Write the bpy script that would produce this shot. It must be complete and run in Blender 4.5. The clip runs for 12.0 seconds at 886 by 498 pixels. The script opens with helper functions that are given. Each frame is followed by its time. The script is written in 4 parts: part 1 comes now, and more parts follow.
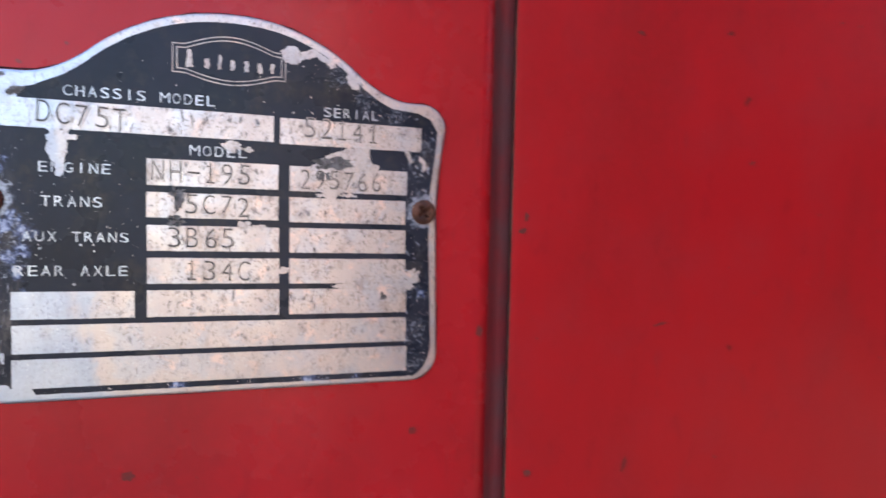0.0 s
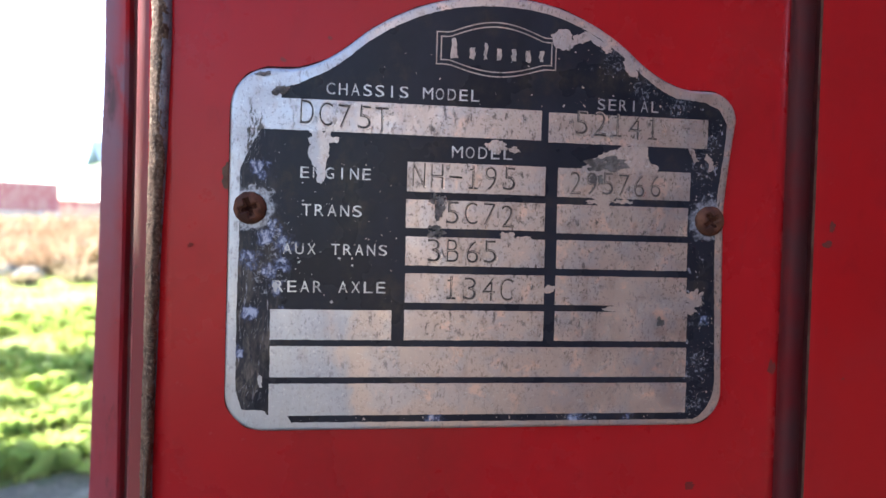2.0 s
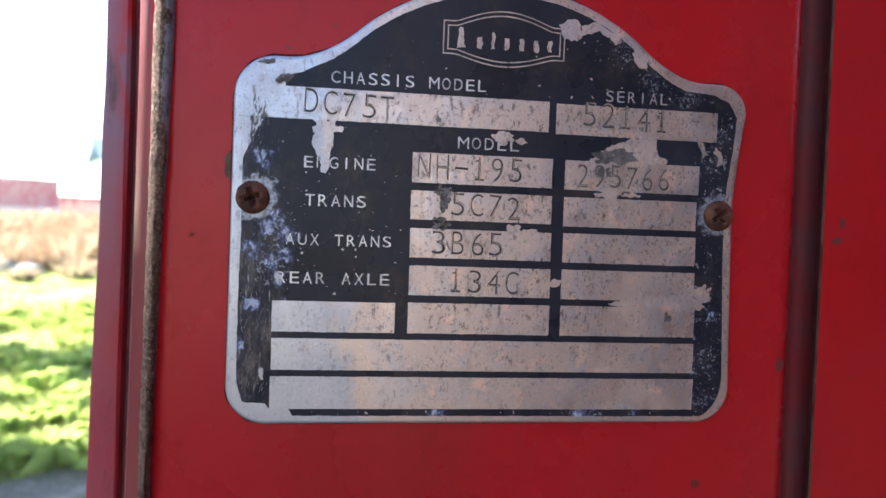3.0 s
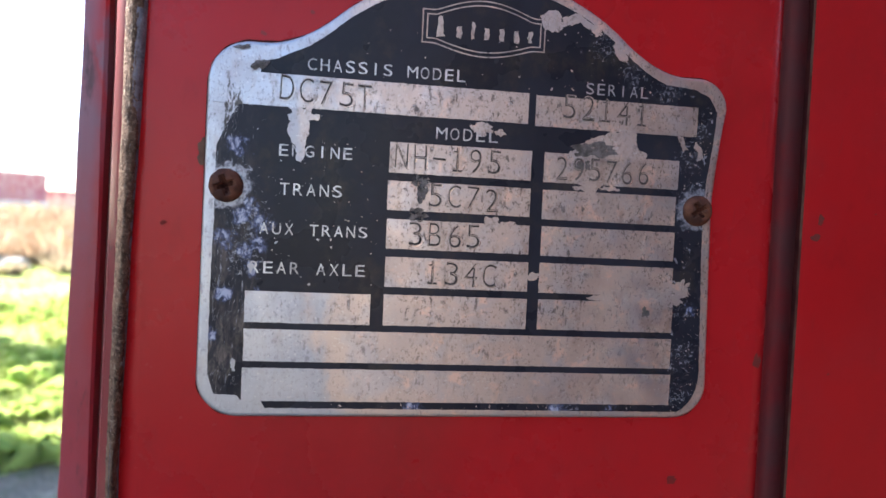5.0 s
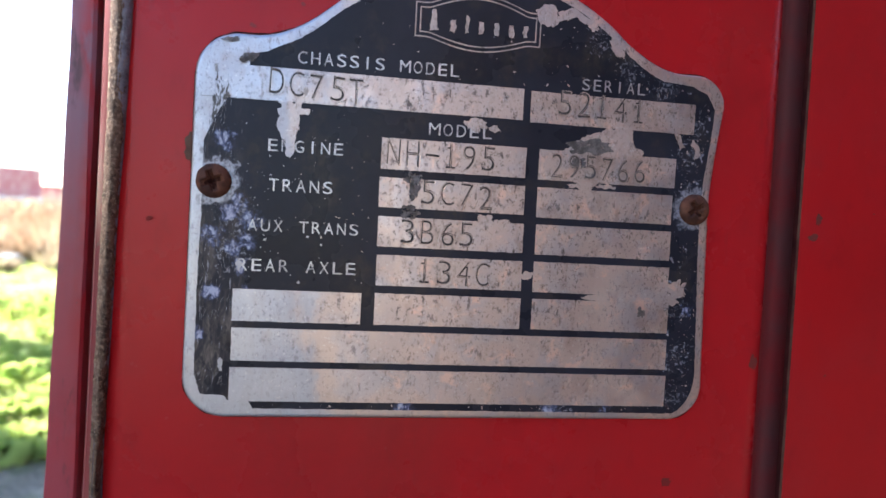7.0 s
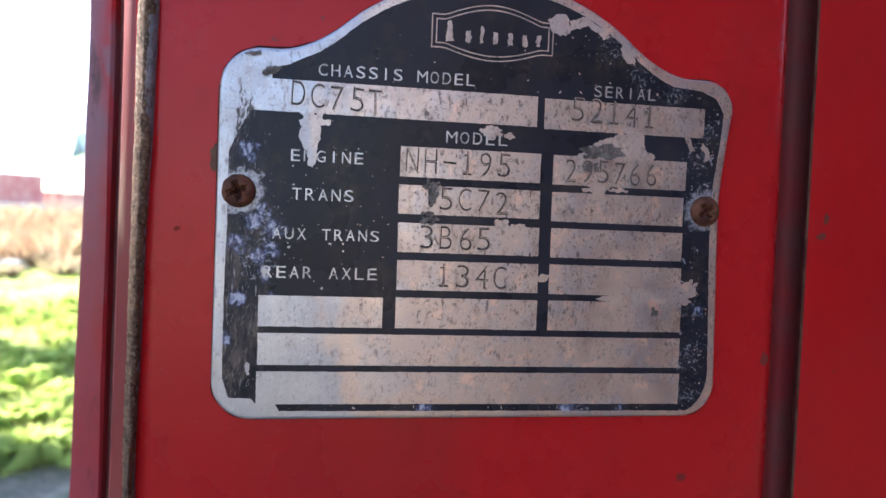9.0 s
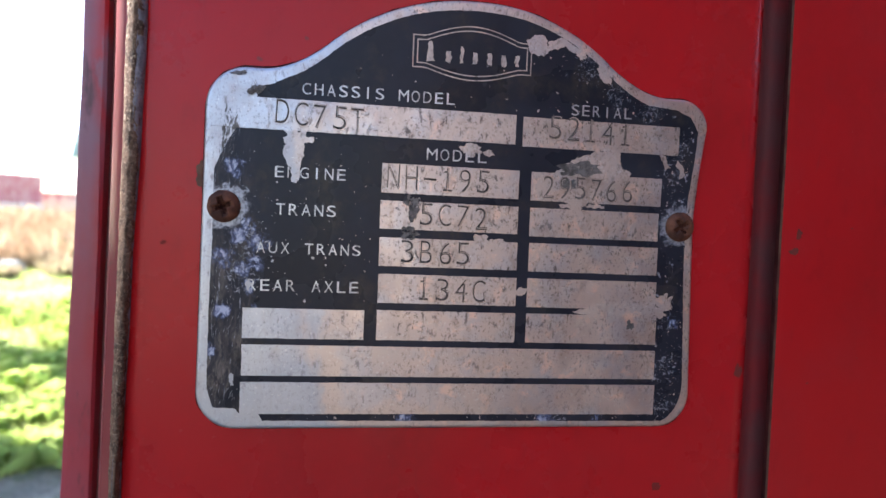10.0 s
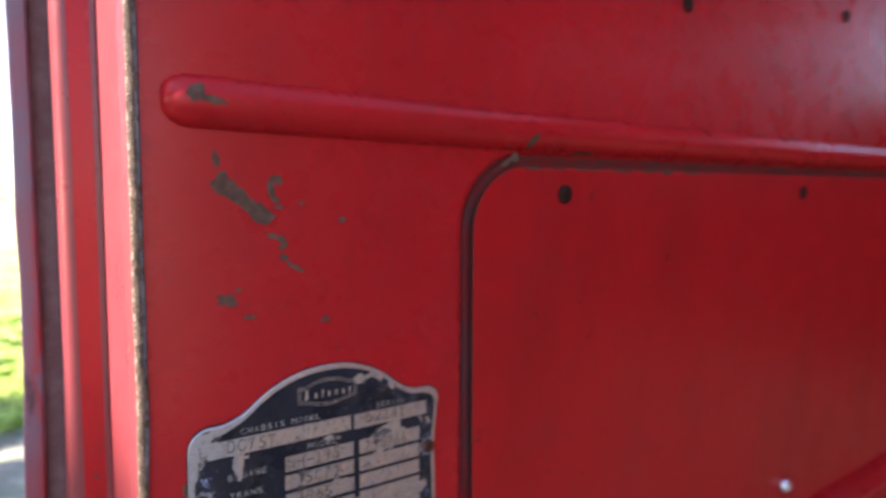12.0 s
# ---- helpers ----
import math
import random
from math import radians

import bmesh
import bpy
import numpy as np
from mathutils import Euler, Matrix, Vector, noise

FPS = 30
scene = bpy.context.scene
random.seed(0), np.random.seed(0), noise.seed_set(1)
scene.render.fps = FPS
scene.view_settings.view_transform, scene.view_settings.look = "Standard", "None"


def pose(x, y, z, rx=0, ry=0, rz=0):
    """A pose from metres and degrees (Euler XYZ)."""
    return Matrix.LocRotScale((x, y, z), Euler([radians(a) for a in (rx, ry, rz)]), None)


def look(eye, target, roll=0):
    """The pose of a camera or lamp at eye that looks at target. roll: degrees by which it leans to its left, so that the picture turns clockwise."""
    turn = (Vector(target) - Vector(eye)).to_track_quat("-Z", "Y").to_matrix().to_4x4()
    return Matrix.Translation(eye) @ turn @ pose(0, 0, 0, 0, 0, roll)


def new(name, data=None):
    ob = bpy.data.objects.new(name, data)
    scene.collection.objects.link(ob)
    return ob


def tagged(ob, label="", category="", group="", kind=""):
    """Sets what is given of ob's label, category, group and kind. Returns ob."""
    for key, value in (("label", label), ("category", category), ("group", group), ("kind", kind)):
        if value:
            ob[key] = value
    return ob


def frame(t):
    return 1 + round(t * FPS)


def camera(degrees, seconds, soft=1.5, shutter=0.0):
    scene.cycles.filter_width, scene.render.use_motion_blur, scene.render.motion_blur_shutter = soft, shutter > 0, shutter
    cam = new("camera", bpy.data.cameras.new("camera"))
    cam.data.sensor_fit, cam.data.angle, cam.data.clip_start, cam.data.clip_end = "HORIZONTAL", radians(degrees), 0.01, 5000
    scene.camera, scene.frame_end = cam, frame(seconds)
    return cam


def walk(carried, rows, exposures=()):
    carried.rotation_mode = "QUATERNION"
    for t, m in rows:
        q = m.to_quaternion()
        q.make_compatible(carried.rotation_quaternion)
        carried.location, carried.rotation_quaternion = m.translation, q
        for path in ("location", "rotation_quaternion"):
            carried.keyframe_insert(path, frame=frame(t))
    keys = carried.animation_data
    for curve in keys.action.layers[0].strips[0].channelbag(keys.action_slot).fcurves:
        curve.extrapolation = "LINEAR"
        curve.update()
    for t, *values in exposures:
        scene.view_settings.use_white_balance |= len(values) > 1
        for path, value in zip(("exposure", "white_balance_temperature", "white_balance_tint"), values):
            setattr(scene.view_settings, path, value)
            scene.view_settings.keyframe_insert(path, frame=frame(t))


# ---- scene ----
cam = camera(75.61, 12.0, shutter=0.15)
PATH = [
    (0, (0.00413, 0.00970, 1.60639), (0.5747, 1.9227, 1.4844), 1.75),
    (0.1, (0.00749, 0.01794, 1.60682), (0.3991, 1.9770, 1.5133), 1.82),
    (0.3, (-0.00235, 0.03327, 1.60534), (0.3178, 2.0069, 1.5563), 1.13),
    (0.5, (-0.01320, 0.04733, 1.60337), (0.2666, 2.0270, 1.5537), 0.74),
    (1, (-0.01953, 0.05630, 1.60297), (0.2028, 2.0417, 1.5101), 1.05),
    (1.5, (-0.02981, 0.04476, 1.60558), (0.1795, 2.0308, 1.4960), 1.20),
    (2, (-0.02710, 0.03646, 1.60407), (0.1878, 2.0234, 1.5270), 1.53),
    (2.5, (-0.02620, 0.03510, 1.60474), (0.1883, 2.0223, 1.5326), 1.64),
    (3, (-0.02786, 0.03812, 1.60244), (0.1876, 2.0250, 1.5257), 2.07),
    (3.2, (-0.02830, 0.03928, 1.60314), (0.1882, 2.0261, 1.5285), 2.32),
    (5, (-0.02488, 0.03901, 1.60114), (0.2203, 2.0223, 1.5215), 2.77),
    (5.5, (-0.02349, 0.04110, 1.59961), (0.2271, 2.0234, 1.5123), 3.02),
    (6, (-0.02264, 0.04285, 1.59913), (0.2291, 2.0250, 1.5116), 3.00),
    (6.5, (-0.02419, 0.04128, 1.59871), (0.2303, 2.0228, 1.5051), 3.01),
    (6.7, (-0.02395, 0.04122, 1.60031), (0.2350, 2.0225, 1.5133), 3.13),
    (8.5, (-0.02580, 0.03830, 1.60229), (0.2308, 2.0198, 1.5150), 2.34),
    (9, (-0.02760, 0.03840, 1.60206), (0.2260, 2.0203, 1.5148), 2.23),
    (9.5, (-0.02567, 0.03625, 1.60464), (0.2243, 2.0189, 1.5237), 2.21),
    (10, (-0.02433, 0.03513, 1.60468), (0.2318, 2.0171, 1.5256), 2.49),
    (10.5, (-0.02660, 0.03515, 1.60567), (0.2348, 2.0165, 1.5275), 2.60),
    (11, (-0.03103, 0.03382, 1.61372), (0.2405, 2.0134, 1.5262), 2.75),
    (11.2, (-0.02778, 0.02217, 1.62493), (0.2675, 1.9987, 1.5468), 2.81),
    (11.4, (-0.02960, 0.00214, 1.63772), (0.3654, 1.9615, 1.5684), 2.28),
    (11.5, (-0.03582, -0.00936, 1.64562), (0.4295, 1.9351, 1.5933), 2.58),
    (11.6, (-0.04370, -0.02181, 1.66158), (0.5026, 1.9006, 1.5858), 1.64),
    (11.7, (-0.05052, -0.03120, 1.67824), (0.5782, 1.8647, 1.5772), -0.22),
    (11.8, (-0.05884, -0.04082, 1.69132), (0.6688, 1.8186, 1.5761), -0.95),
    (12, (-0.08560, -0.05613, 1.71218), (0.9984, 1.6165, 1.5469), 0.61),
]
EXPOSURES = [(0.0, 3.34), (0.5, 3.28), (1.0, 3.22), (1.5, 3.02), (2.0, 2.70), (5.0, 2.72), (8.5, 2.73), (11.0, 2.68), (11.5, 2.77), (12.0, 2.76)]
walk(cam, [(t, look(eye, target, roll)) for t, eye, target, roll in PATH], [(t, stops, 6200, 15) for t, stops in EXPOSURES])
# the lens focuses on the plate, a hand's width away
cam.data.dof.use_dof = True
cam.data.dof.focus_distance = 0.118
cam.data.dof.aperture_fstop = 17.0

# ---- world and sun ----
SUN_AZ, SUN_EL = -68.0, 36.0
world = bpy.data.worlds.new("sky")
scene.world = world
world.use_nodes = True
wn = world.node_tree.nodes
sky = wn.new("ShaderNodeTexSky")
sky.sky_type = "NISHITA"
sky.sun_disc = False
sky.sun_elevation = radians(SUN_EL)
sky.sun_rotation = radians(SUN_AZ % 360)
sky.air_density, sky.dust_density, sky.ozone_density = 1.0, 0.6, 1.3
wn["Background"].inputs["Strength"].default_value = 0.088
world.node_tree.links.new(sky.outputs["Color"], wn["Background"].inputs["Color"])
sun = new("sun", bpy.data.lights.new("sun", "SUN"))
sun.data.energy, sun.data.angle, sun.data.color = 5.0, radians(0.53), (1.0, 0.95, 0.87)
_sd = Vector((math.sin(radians(SUN_AZ)) * math.cos(radians(SUN_EL)), math.cos(radians(SUN_AZ)) * math.cos(radians(SUN_EL)), math.sin(radians(SUN_EL))))
sun.matrix_world = look(_sd * 30, (0, 0, 0))


# ---- materials ----
class Nodes:
    """A small node-tree writer."""

    def __init__(self, name):
        self.mat = bpy.data.materials.new(name)
        self.mat.use_nodes = True
        self.tree = self.mat.node_tree
        self.bsdf = self.tree.nodes["Principled BSDF"]
        self.coord = self.tree.nodes.new("ShaderNodeTexCoord").outputs["Object"]

    def put(self, socket, value):
        if isinstance(value, bpy.types.NodeSocket):
            self.tree.links.new(value, socket)
        elif isinstance(value, (tuple, list)) and len(value) == 3 and socket.type == "RGBA":
            socket.default_value = (*value, 1)
        else:
            socket.default_value = value

    def set(self, **values):
        for key, value in values.items():
            self.put(self.bsdf.inputs[key.replace("_", " ")], value)
        return self

    def scaled(self, x, y, z, vector=None):
        n = self.tree.nodes.new("ShaderNodeMapping")
        n.inputs["Scale"].default_value = (x, y, z)
        self.tree.links.new(vector or self.coord, n.inputs["Vector"])
        return n.outputs["Vector"]

    def noise(self, scale, detail=4.0, rough=0.55, vector=None, distort=0.0):
        n = self.tree.nodes.new("ShaderNodeTexNoise")
        n.inputs["Scale"].default_value, n.inputs["Detail"].default_value = scale, detail
        n.inputs["Roughness"].default_value, n.inputs["Distortion"].default_value = rough, distort
        self.tree.links.new(vector or self.coord, n.inputs["Vector"])
        return n.outputs["Fac"]

    def voronoi(self, scale, vector=None, feature="F1"):
        n = self.tree.nodes.new("ShaderNodeTexVoronoi")
        n.feature = feature
        n.inputs["Scale"].default_value = scale
        self.tree.links.new(vector or self.coord, n.inputs["Vector"])
        return n.outputs["Distance"]

    def ramp(self, value, low, high, a=0.0, b=1.0):
        n = self.tree.nodes.new("ShaderNodeMapRange")
        n.interpolation_type = "SMOOTHSTEP"
        for key, v in (("Value", value), ("From Min", low), ("From Max", high), ("To Min", a), ("To Max", b)):
            self.put(n.inputs[key], v)
        return n.outputs["Result"]

    def math(self, kind, a, b=0.0):
        n = self.tree.nodes.new("ShaderNodeMath")
        n.operation = kind
        self.put(n.inputs[0], a), self.put(n.inputs[1], b)
        return n.outputs[0]

    def mix(self, fac, a, b):
        n = self.tree.nodes.new("ShaderNodeMix")
        n.data_type = "RGBA"
        self.put(n.inputs["Factor"], fac), self.put(n.inputs["A"], a), self.put(n.inputs["B"], b)
        return n.outputs["Result"]

    def axis(self, name):
        n = self.tree.nodes.new("ShaderNodeSeparateXYZ")
        self.tree.links.new(self.coord, n.inputs[0])
        return n.outputs[name]

    def random(self):
        return self.tree.nodes.new("ShaderNodeObjectInfo").outputs["Random"]

    def island(self):
        return self.tree.nodes.new("ShaderNodeNewGeometry").outputs["Random Per Island"]

    def bump(self, height, strength, distance):
        n = self.tree.nodes.new("ShaderNodeBump")
        n.inputs["Strength"].default_value, n.inputs["Distance"].default_value = strength, distance
        self.tree.links.new(height, n.inputs["Height"])
        self.tree.links.new(n.outputs["Normal"], self.bsdf.inputs["Normal"])
        return self


RED, RED_DEEP, PRIMER = (0.415, 0.0110, 0.0145), (0.36, 0.0090, 0.0118), (0.075, 0.05, 0.04)


def red_paint(name, rough=0.38, wear=0.0, wear_colour=PRIMER, wear_scale=60.0, gloss=0.2, rim=0.0, base=RED):
    """Old brushed-on truck enamel: satin, slightly uneven, with specks and rubbed places."""
    m = Nodes(name)
    broad, fine = m.noise(9, 5), m.noise(700, 3)
    colour = m.mix(m.ramp(broad, 0.3, 0.7), base, RED_DEEP if base is RED else base)
    streak = m.noise(30, 4, 0.6, m.scaled(1, 1, 0.25))
    colour = m.mix(m.ramp(streak, 0.55, 0.8, 0.0, 0.25), colour, (0.27, 0.02, 0.02))
    specks = m.ramp(m.noise(260, 2, 0.4), 0.735, 0.76)
    colour = m.mix(m.math("MULTIPLY", specks, 0.55), colour, PRIMER)
    dust = m.math("MULTIPLY", m.ramp(m.noise(520, 3, 0.5), 0.70, 0.73), m.ramp(m.noise(35, 3), 0.45, 0.6, 0.1, 0.8))
    colour = m.mix(m.math("MULTIPLY", dust, 0.22), colour, (0.40, 0.12, 0.11))
    blotch = m.ramp(m.noise(48, 6, 0.65), 0.42, 0.72, 0.0, 0.18)
    colour = m.mix(blotch, colour, (0.30, 0.030, 0.032))
    fade = m.ramp(m.noise(140, 5, 0.6, m.scaled(1, 1, 0.5)), 0.55, 0.72, 0.0, 0.25)
    colour = m.mix(fade, colour, (0.20, 0.006, 0.010))
    rubs = m.math("MULTIPLY", m.ramp(m.noise(300, 4, 0.6, m.scaled(1, 1, 0.12), 1.5), 0.60, 0.70), m.ramp(m.noise(28, 4), 0.5, 0.65))
    colour = m.mix(m.math("MULTIPLY", rubs, 0.22), colour, (0.16, 0.03, 0.028))
    grime_and_shade = m.ramp(m.noise(15, 6, 0.62, m.scaled(1, 1, 0.45)), 0.46, 0.70, 0.0, 0.34)
    colour = m.mix(m.math("MULTIPLY", grime_and_shade, m.ramp(m.noise(420, 5, 0.65), 0.3, 0.6, 0.5, 1.0)), colour, (0.17, 0.010, 0.009))
    if wear:
        worn = m.ramp(m.noise(wear_scale, 6, 0.62, m.scaled(1, 1, 0.45)), 0.58 - wear, 0.74 - wear)
        if rim:
            # blue-grey wear that also carries a painted sky sheen, stronger higher up
            worn = m.math("MAXIMUM", m.math("MULTIPLY", worn, 0.85), m.math("MULTIPLY", m.ramp(m.math("ADD", m.math("ADD", m.axis("X"), m.ramp(m.axis("Z"), 0.04, 0.15, 0.0, -0.004)), m.math("MULTIPLY", m.noise(75, 4, 0.6, m.scaled(1, 1, 0.5)), 0.009)), rim + 0.0105, rim + 0.0045), m.ramp(m.noise(42, 4), 0.40, 0.60, 0.72, 0.95)))
            worn = m.math("MULTIPLY", worn, m.ramp(m.math("ADD", m.axis("Z"), m.math("MULTIPLY", m.noise(60, 3), 0.03)), -0.02, 0.055, 0.28, 0.95))
        colour = m.mix(worn, colour, wear_colour)
        if rim:
            chips = m.math("MULTIPLY", m.ramp(m.axis("X"), rim + 0.0035, rim + 0.0008), m.ramp(m.noise(110, 5, 0.65, m.scaled(1, 1, 0.25)), 0.58, 0.70, 0.0, 0.8))
            colour = m.mix(chips, colour, (0.045, 0.028, 0.032))
    m.set(Base_Color=colour, Roughness=m.ramp(m.noise(38, 6, 0.62), 0.3, 0.7, rough - 0.03, rough + 0.06), Specular_IOR_Level=gloss)
    height = m.math("ADD", m.math("MULTIPLY", fine, 0.25), m.noise(90, 4))
    m.bump(height, 0.09, 0.0006)
    return m.mat


def bare_metal(name, tone=(0.43, 0.442, 0.490), rough=0.36, pits=0.9):
    """Weathered aluminium: upright brushing, brown pits and dull stains, with warm reflections and glints painted in.
    """
    m = Nodes(name)
    brush = m.noise(900, 3, 0.5, m.scaled(1, 1, 0.12))
    cloud = m.noise(120, 5, 0.6)
    shift = m.math("MULTIPLY", m.random(), 0.12)
    colour = m.mix(m.math("ADD", m.ramp(cloud, 0.35, 0.75, 0.0, 0.55), shift), tone, (0.37, 0.365, 0.385))
    colour = m.mix(m.ramp(brush, 0.45, 0.75, 0.0, 0.18), colour, (0.29, 0.26, 0.245))
    # warm and peach reflections of the surroundings, mixed into the base colour
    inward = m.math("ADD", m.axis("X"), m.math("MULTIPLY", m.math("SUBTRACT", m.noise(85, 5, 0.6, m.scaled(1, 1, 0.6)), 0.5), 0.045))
    warm_sheen = m.math("MULTIPLY", m.ramp(m.noise(130, 4), 0.34, 0.56, 0.35, 0.85), m.ramp(inward, -0.031, -0.024, 0.0, 1.0))
    colour = m.mix(warm_sheen, colour, (0.54, 0.435, 0.37))
    peach_sheen = m.math("MULTIPLY", m.ramp(m.noise(240, 5, 0.62, None, 0.4), 0.54, 0.68, 0.0, 0.7), m.ramp(inward, -0.022, -0.010, 0.0, 1.0))
    colour = m.mix(peach_sheen, colour, (0.76, 0.53, 0.41))
    fine = m.ramp(m.noise(1900, 4, 0.65, m.scaled(1, 1, 0.8)), 0.545, 0.64, 0.0, 0.75)
    coarse = m.ramp(m.noise(900, 5, 0.70, m.scaled(1, 1, 0.5), 0.2), 0.565, 0.635)
    where = m.math("MULTIPLY", m.ramp(m.noise(170, 3), 0.30, 0.56), m.math("MULTIPLY", m.ramp(m.axis("X"), -0.034, -0.010, 0.6, 1.0), m.ramp(m.axis("Z"), -0.040, -0.016, 0.5, 1.0)))
    spots = m.math("MULTIPLY", m.math("MULTIPLY", m.math("MAXIMUM", fine, coarse), where), pits)
    blot = m.ramp(m.noise(330, 4, 0.6, m.scaled(1, 1, 0.6)), 0.50, 0.68, 0.0, 0.55)
    colour = m.mix(m.math("MULTIPLY", blot, where), colour, (0.30, 0.225, 0.18))
    colour = m.mix(spots, colour, (0.062, 0.043, 0.033))
    n = m.tree.nodes.new("ShaderNodeVectorMath")
    n.operation = "DISTANCE"
    m.tree.links.new(m.scaled(1, 1, 0.30), n.inputs[0])
    n.inputs[1].default_value = (-0.0452, 0.0, 0.0039)
    zone = m.ramp(n.outputs["Value"], 0.0024, 0.0010)
    lines = m.noise(1100, 5, 0.68, m.scaled(1.0, 1, 0.28), 0.9)
    lines = m.ramp(m.math("ADD", lines, m.math("MULTIPLY", zone, 0.16)), 0.60, 0.67)
    colour = m.mix(m.math("MULTIPLY", m.math("MULTIPLY", lines, m.ramp(zone, 0.0, 0.2)), 0.9), colour, (0.05, 0.042, 0.036))
    # small bright glints, also painted into the colour
    glint = m.ramp(m.noise(1700, 4, 0.65), 0.60, 0.68, 0.0, 0.6)
    colour = m.mix(glint, colour, (0.62, 0.60, 0.585))
    m.set(Base_Color=colour, Metallic=m.math("SUBTRACT", 0.8, spots), Roughness=m.ramp(cloud, 0.3, 0.7, rough - 0.08, rough + 0.12))
    m.bump(m.math("ADD", brush, m.math("MULTIPLY", spots, -1.5)), 0.18, 0.0001)
    return m.mat


def black_enamel():
    """Black plate enamel with bare specks; rubbed through along the plate's outer margins."""
    m = Nodes("black_enamel")
    u, w = m.axis("X"), m.axis("Z")
    right = m.ramp(u, 0.0405, 0.0425)
    left = m.ramp(u, -0.0395, -0.0425)
    top_right = m.math("MULTIPLY", m.ramp(u, 0.012, 0.03), m.ramp(w, 0.018, 0.026))
    speck_noise = m.noise(420, 4, 0.62)
    threshold = m.math("SUBTRACT", 0.735, m.math("MULTIPLY", m.math("MAXIMUM", right, m.math("MULTIPLY", top_right, 0.55)), 0.11))
    bare = m.ramp(m.math("SUBTRACT", speck_noise, threshold), 0.0, 0.015)
    scuff = m.noise(620, 7, 0.74, m.scaled(1.0, 1, 0.32), 1.2)
    patchy = m.ramp(m.noise(150, 4, 0.6, m.scaled(1.0, 1, 0.5)), 0.35, 0.62)
    rubbed = m.math("MULTIPLY", m.math("MULTIPLY", m.ramp(scuff, 0.40, 0.66, 0.1, 0.95), patchy), m.math("MULTIPLY", left, m.ramp(w, 0.008, -0.006, 0.25, 1.0)))
    scratch = m.ramp(m.noise(1500, 3, 0.6, m.scaled(1.0, 1, 0.10), 0.3), 0.645, 0.68)
    bare = m.math("MAXIMUM", bare, m.math("MULTIPLY", m.math("MULTIPLY", scratch, 0.7), left))
    near = 0.0
    for cu, cw, r in ((-45.9, 0.0, 6.4), (-41.5, -6.0, 5.0), (-42.5, -13.5, 4.5), (45.4, 1.8, 6.0), (43.5, 10.5, 4.2), (25.0, 31.5, 4.5), (31.0, 26.5, 4.2), (38.0, 23.5, 4.0), (45.0, 16.0, 4.5), (44.5, -20.0, 4.0), (45.0, -30.0, 4.5), (44.0, -38.0, 4.0), (20.0, -40.7, 5.0)):
        n = m.tree.nodes.new("ShaderNodeVectorMath")
        n.operation = "DISTANCE"
        m.tree.links.new(m.coord, n.inputs[0])
        n.inputs[1].default_value = (cu / 1000, -0.00008, cw / 1000)
        near = m.math("MAXIMUM", m.ramp(n.outputs["Value"], r / 1000, r / 2600, 0.0, 1.0 if cu > 0 else 1.1), near)
    crust = m.noise(1150, 6, 0.70, None, 0.9)
    crust = m.ramp(m.math("ADD", crust, m.math("MULTIPLY", near, 0.075)), 0.605, 0.675)
    crust = m.math("MULTIPLY", m.math("MULTIPLY", crust, m.ramp(near, 0.0, 0.15, 0.0, 0.9)), m.ramp(m.noise(700, 3), 0.38, 0.62, 0.35, 1.0))
    ring = 0.0
    for cu in (-45.9, 46.0):
        n = m.tree.nodes.new("ShaderNodeVectorMath")
        n.operation = "DISTANCE"
        m.tree.links.new(m.coord, n.inputs[0])
        n.inputs[1].default_value = (cu / 1000, -0.00008, 0.0)
        wide = m.math("ADD", n.outputs["Value"], m.math("MULTIPLY", m.math("SUBTRACT", m.noise(520, 4, 0.6), 0.5), 0.0045))
        ring = m.math("MAXIMUM", m.ramp(wide, 0.0046, 0.0036), ring)
    ring = m.math("MULTIPLY", ring, m.ramp(m.noise(1300, 5, 0.7), 0.36, 0.56, 0.25, 1.0))
    crust = m.math("MAXIMUM", crust, ring)
    bare = m.math("MAXIMUM", bare, crust)
    ragged = m.math("MULTIPLY", m.math("SUBTRACT", m.noise(420, 5, 0.65), 0.5), 0.006)
    blue = 0.0
    for cu, cw, r in ((-45.9, -10.0, 2.7), (-39.6, -10.3, 2.2), (-39.2, -6.9, 2.7), (-45.8, -19.8, 2.2), (-43.0, -5.2, 2.0), (-47.6, -27.6, 1.6), (-42.5, -12.0, 2.2), (-41.2, -3.4, 1.9), (-40.6, -15.4, 2.1), (-39.4, -19.3, 1.2), (-43.9, 7.4, 2.4), (-10.0, -40.6, 2.6), (19.0, -40.7, 2.4), (30.0, -40.6, 1.6), (-43.0, 8.0, 1.3), (46.0, -20.0, 1.2)):
        n = m.tree.nodes.new("ShaderNodeVectorMath")
        n.operation = "DISTANCE"
        m.tree.links.new(m.coord, n.inputs[0])
        n.inputs[1].default_value = (cu / 1000, -0.00008, cw / 1000)
        spot = m.ramp(m.math("ADD", n.outputs["Value"], ragged), r / 1000, r / 3500)
        blue = m.math("MAXIMUM", spot, blue)
    blue = m.math("MULTIPLY", blue, m.ramp(m.noise(480, 6, 0.72, m.scaled(1, 1, 0.7), 0.5), 0.38, 0.64, 0.05, 1.0))
    film = m.noise(60, 4)
    colour = m.mix(m.ramp(film, 0.3, 0.7), (0.0135, 0.0142, 0.0200), (0.0225, 0.0238, 0.0340))
    colour = m.mix(rubbed, colour, (0.165, 0.138, 0.115))
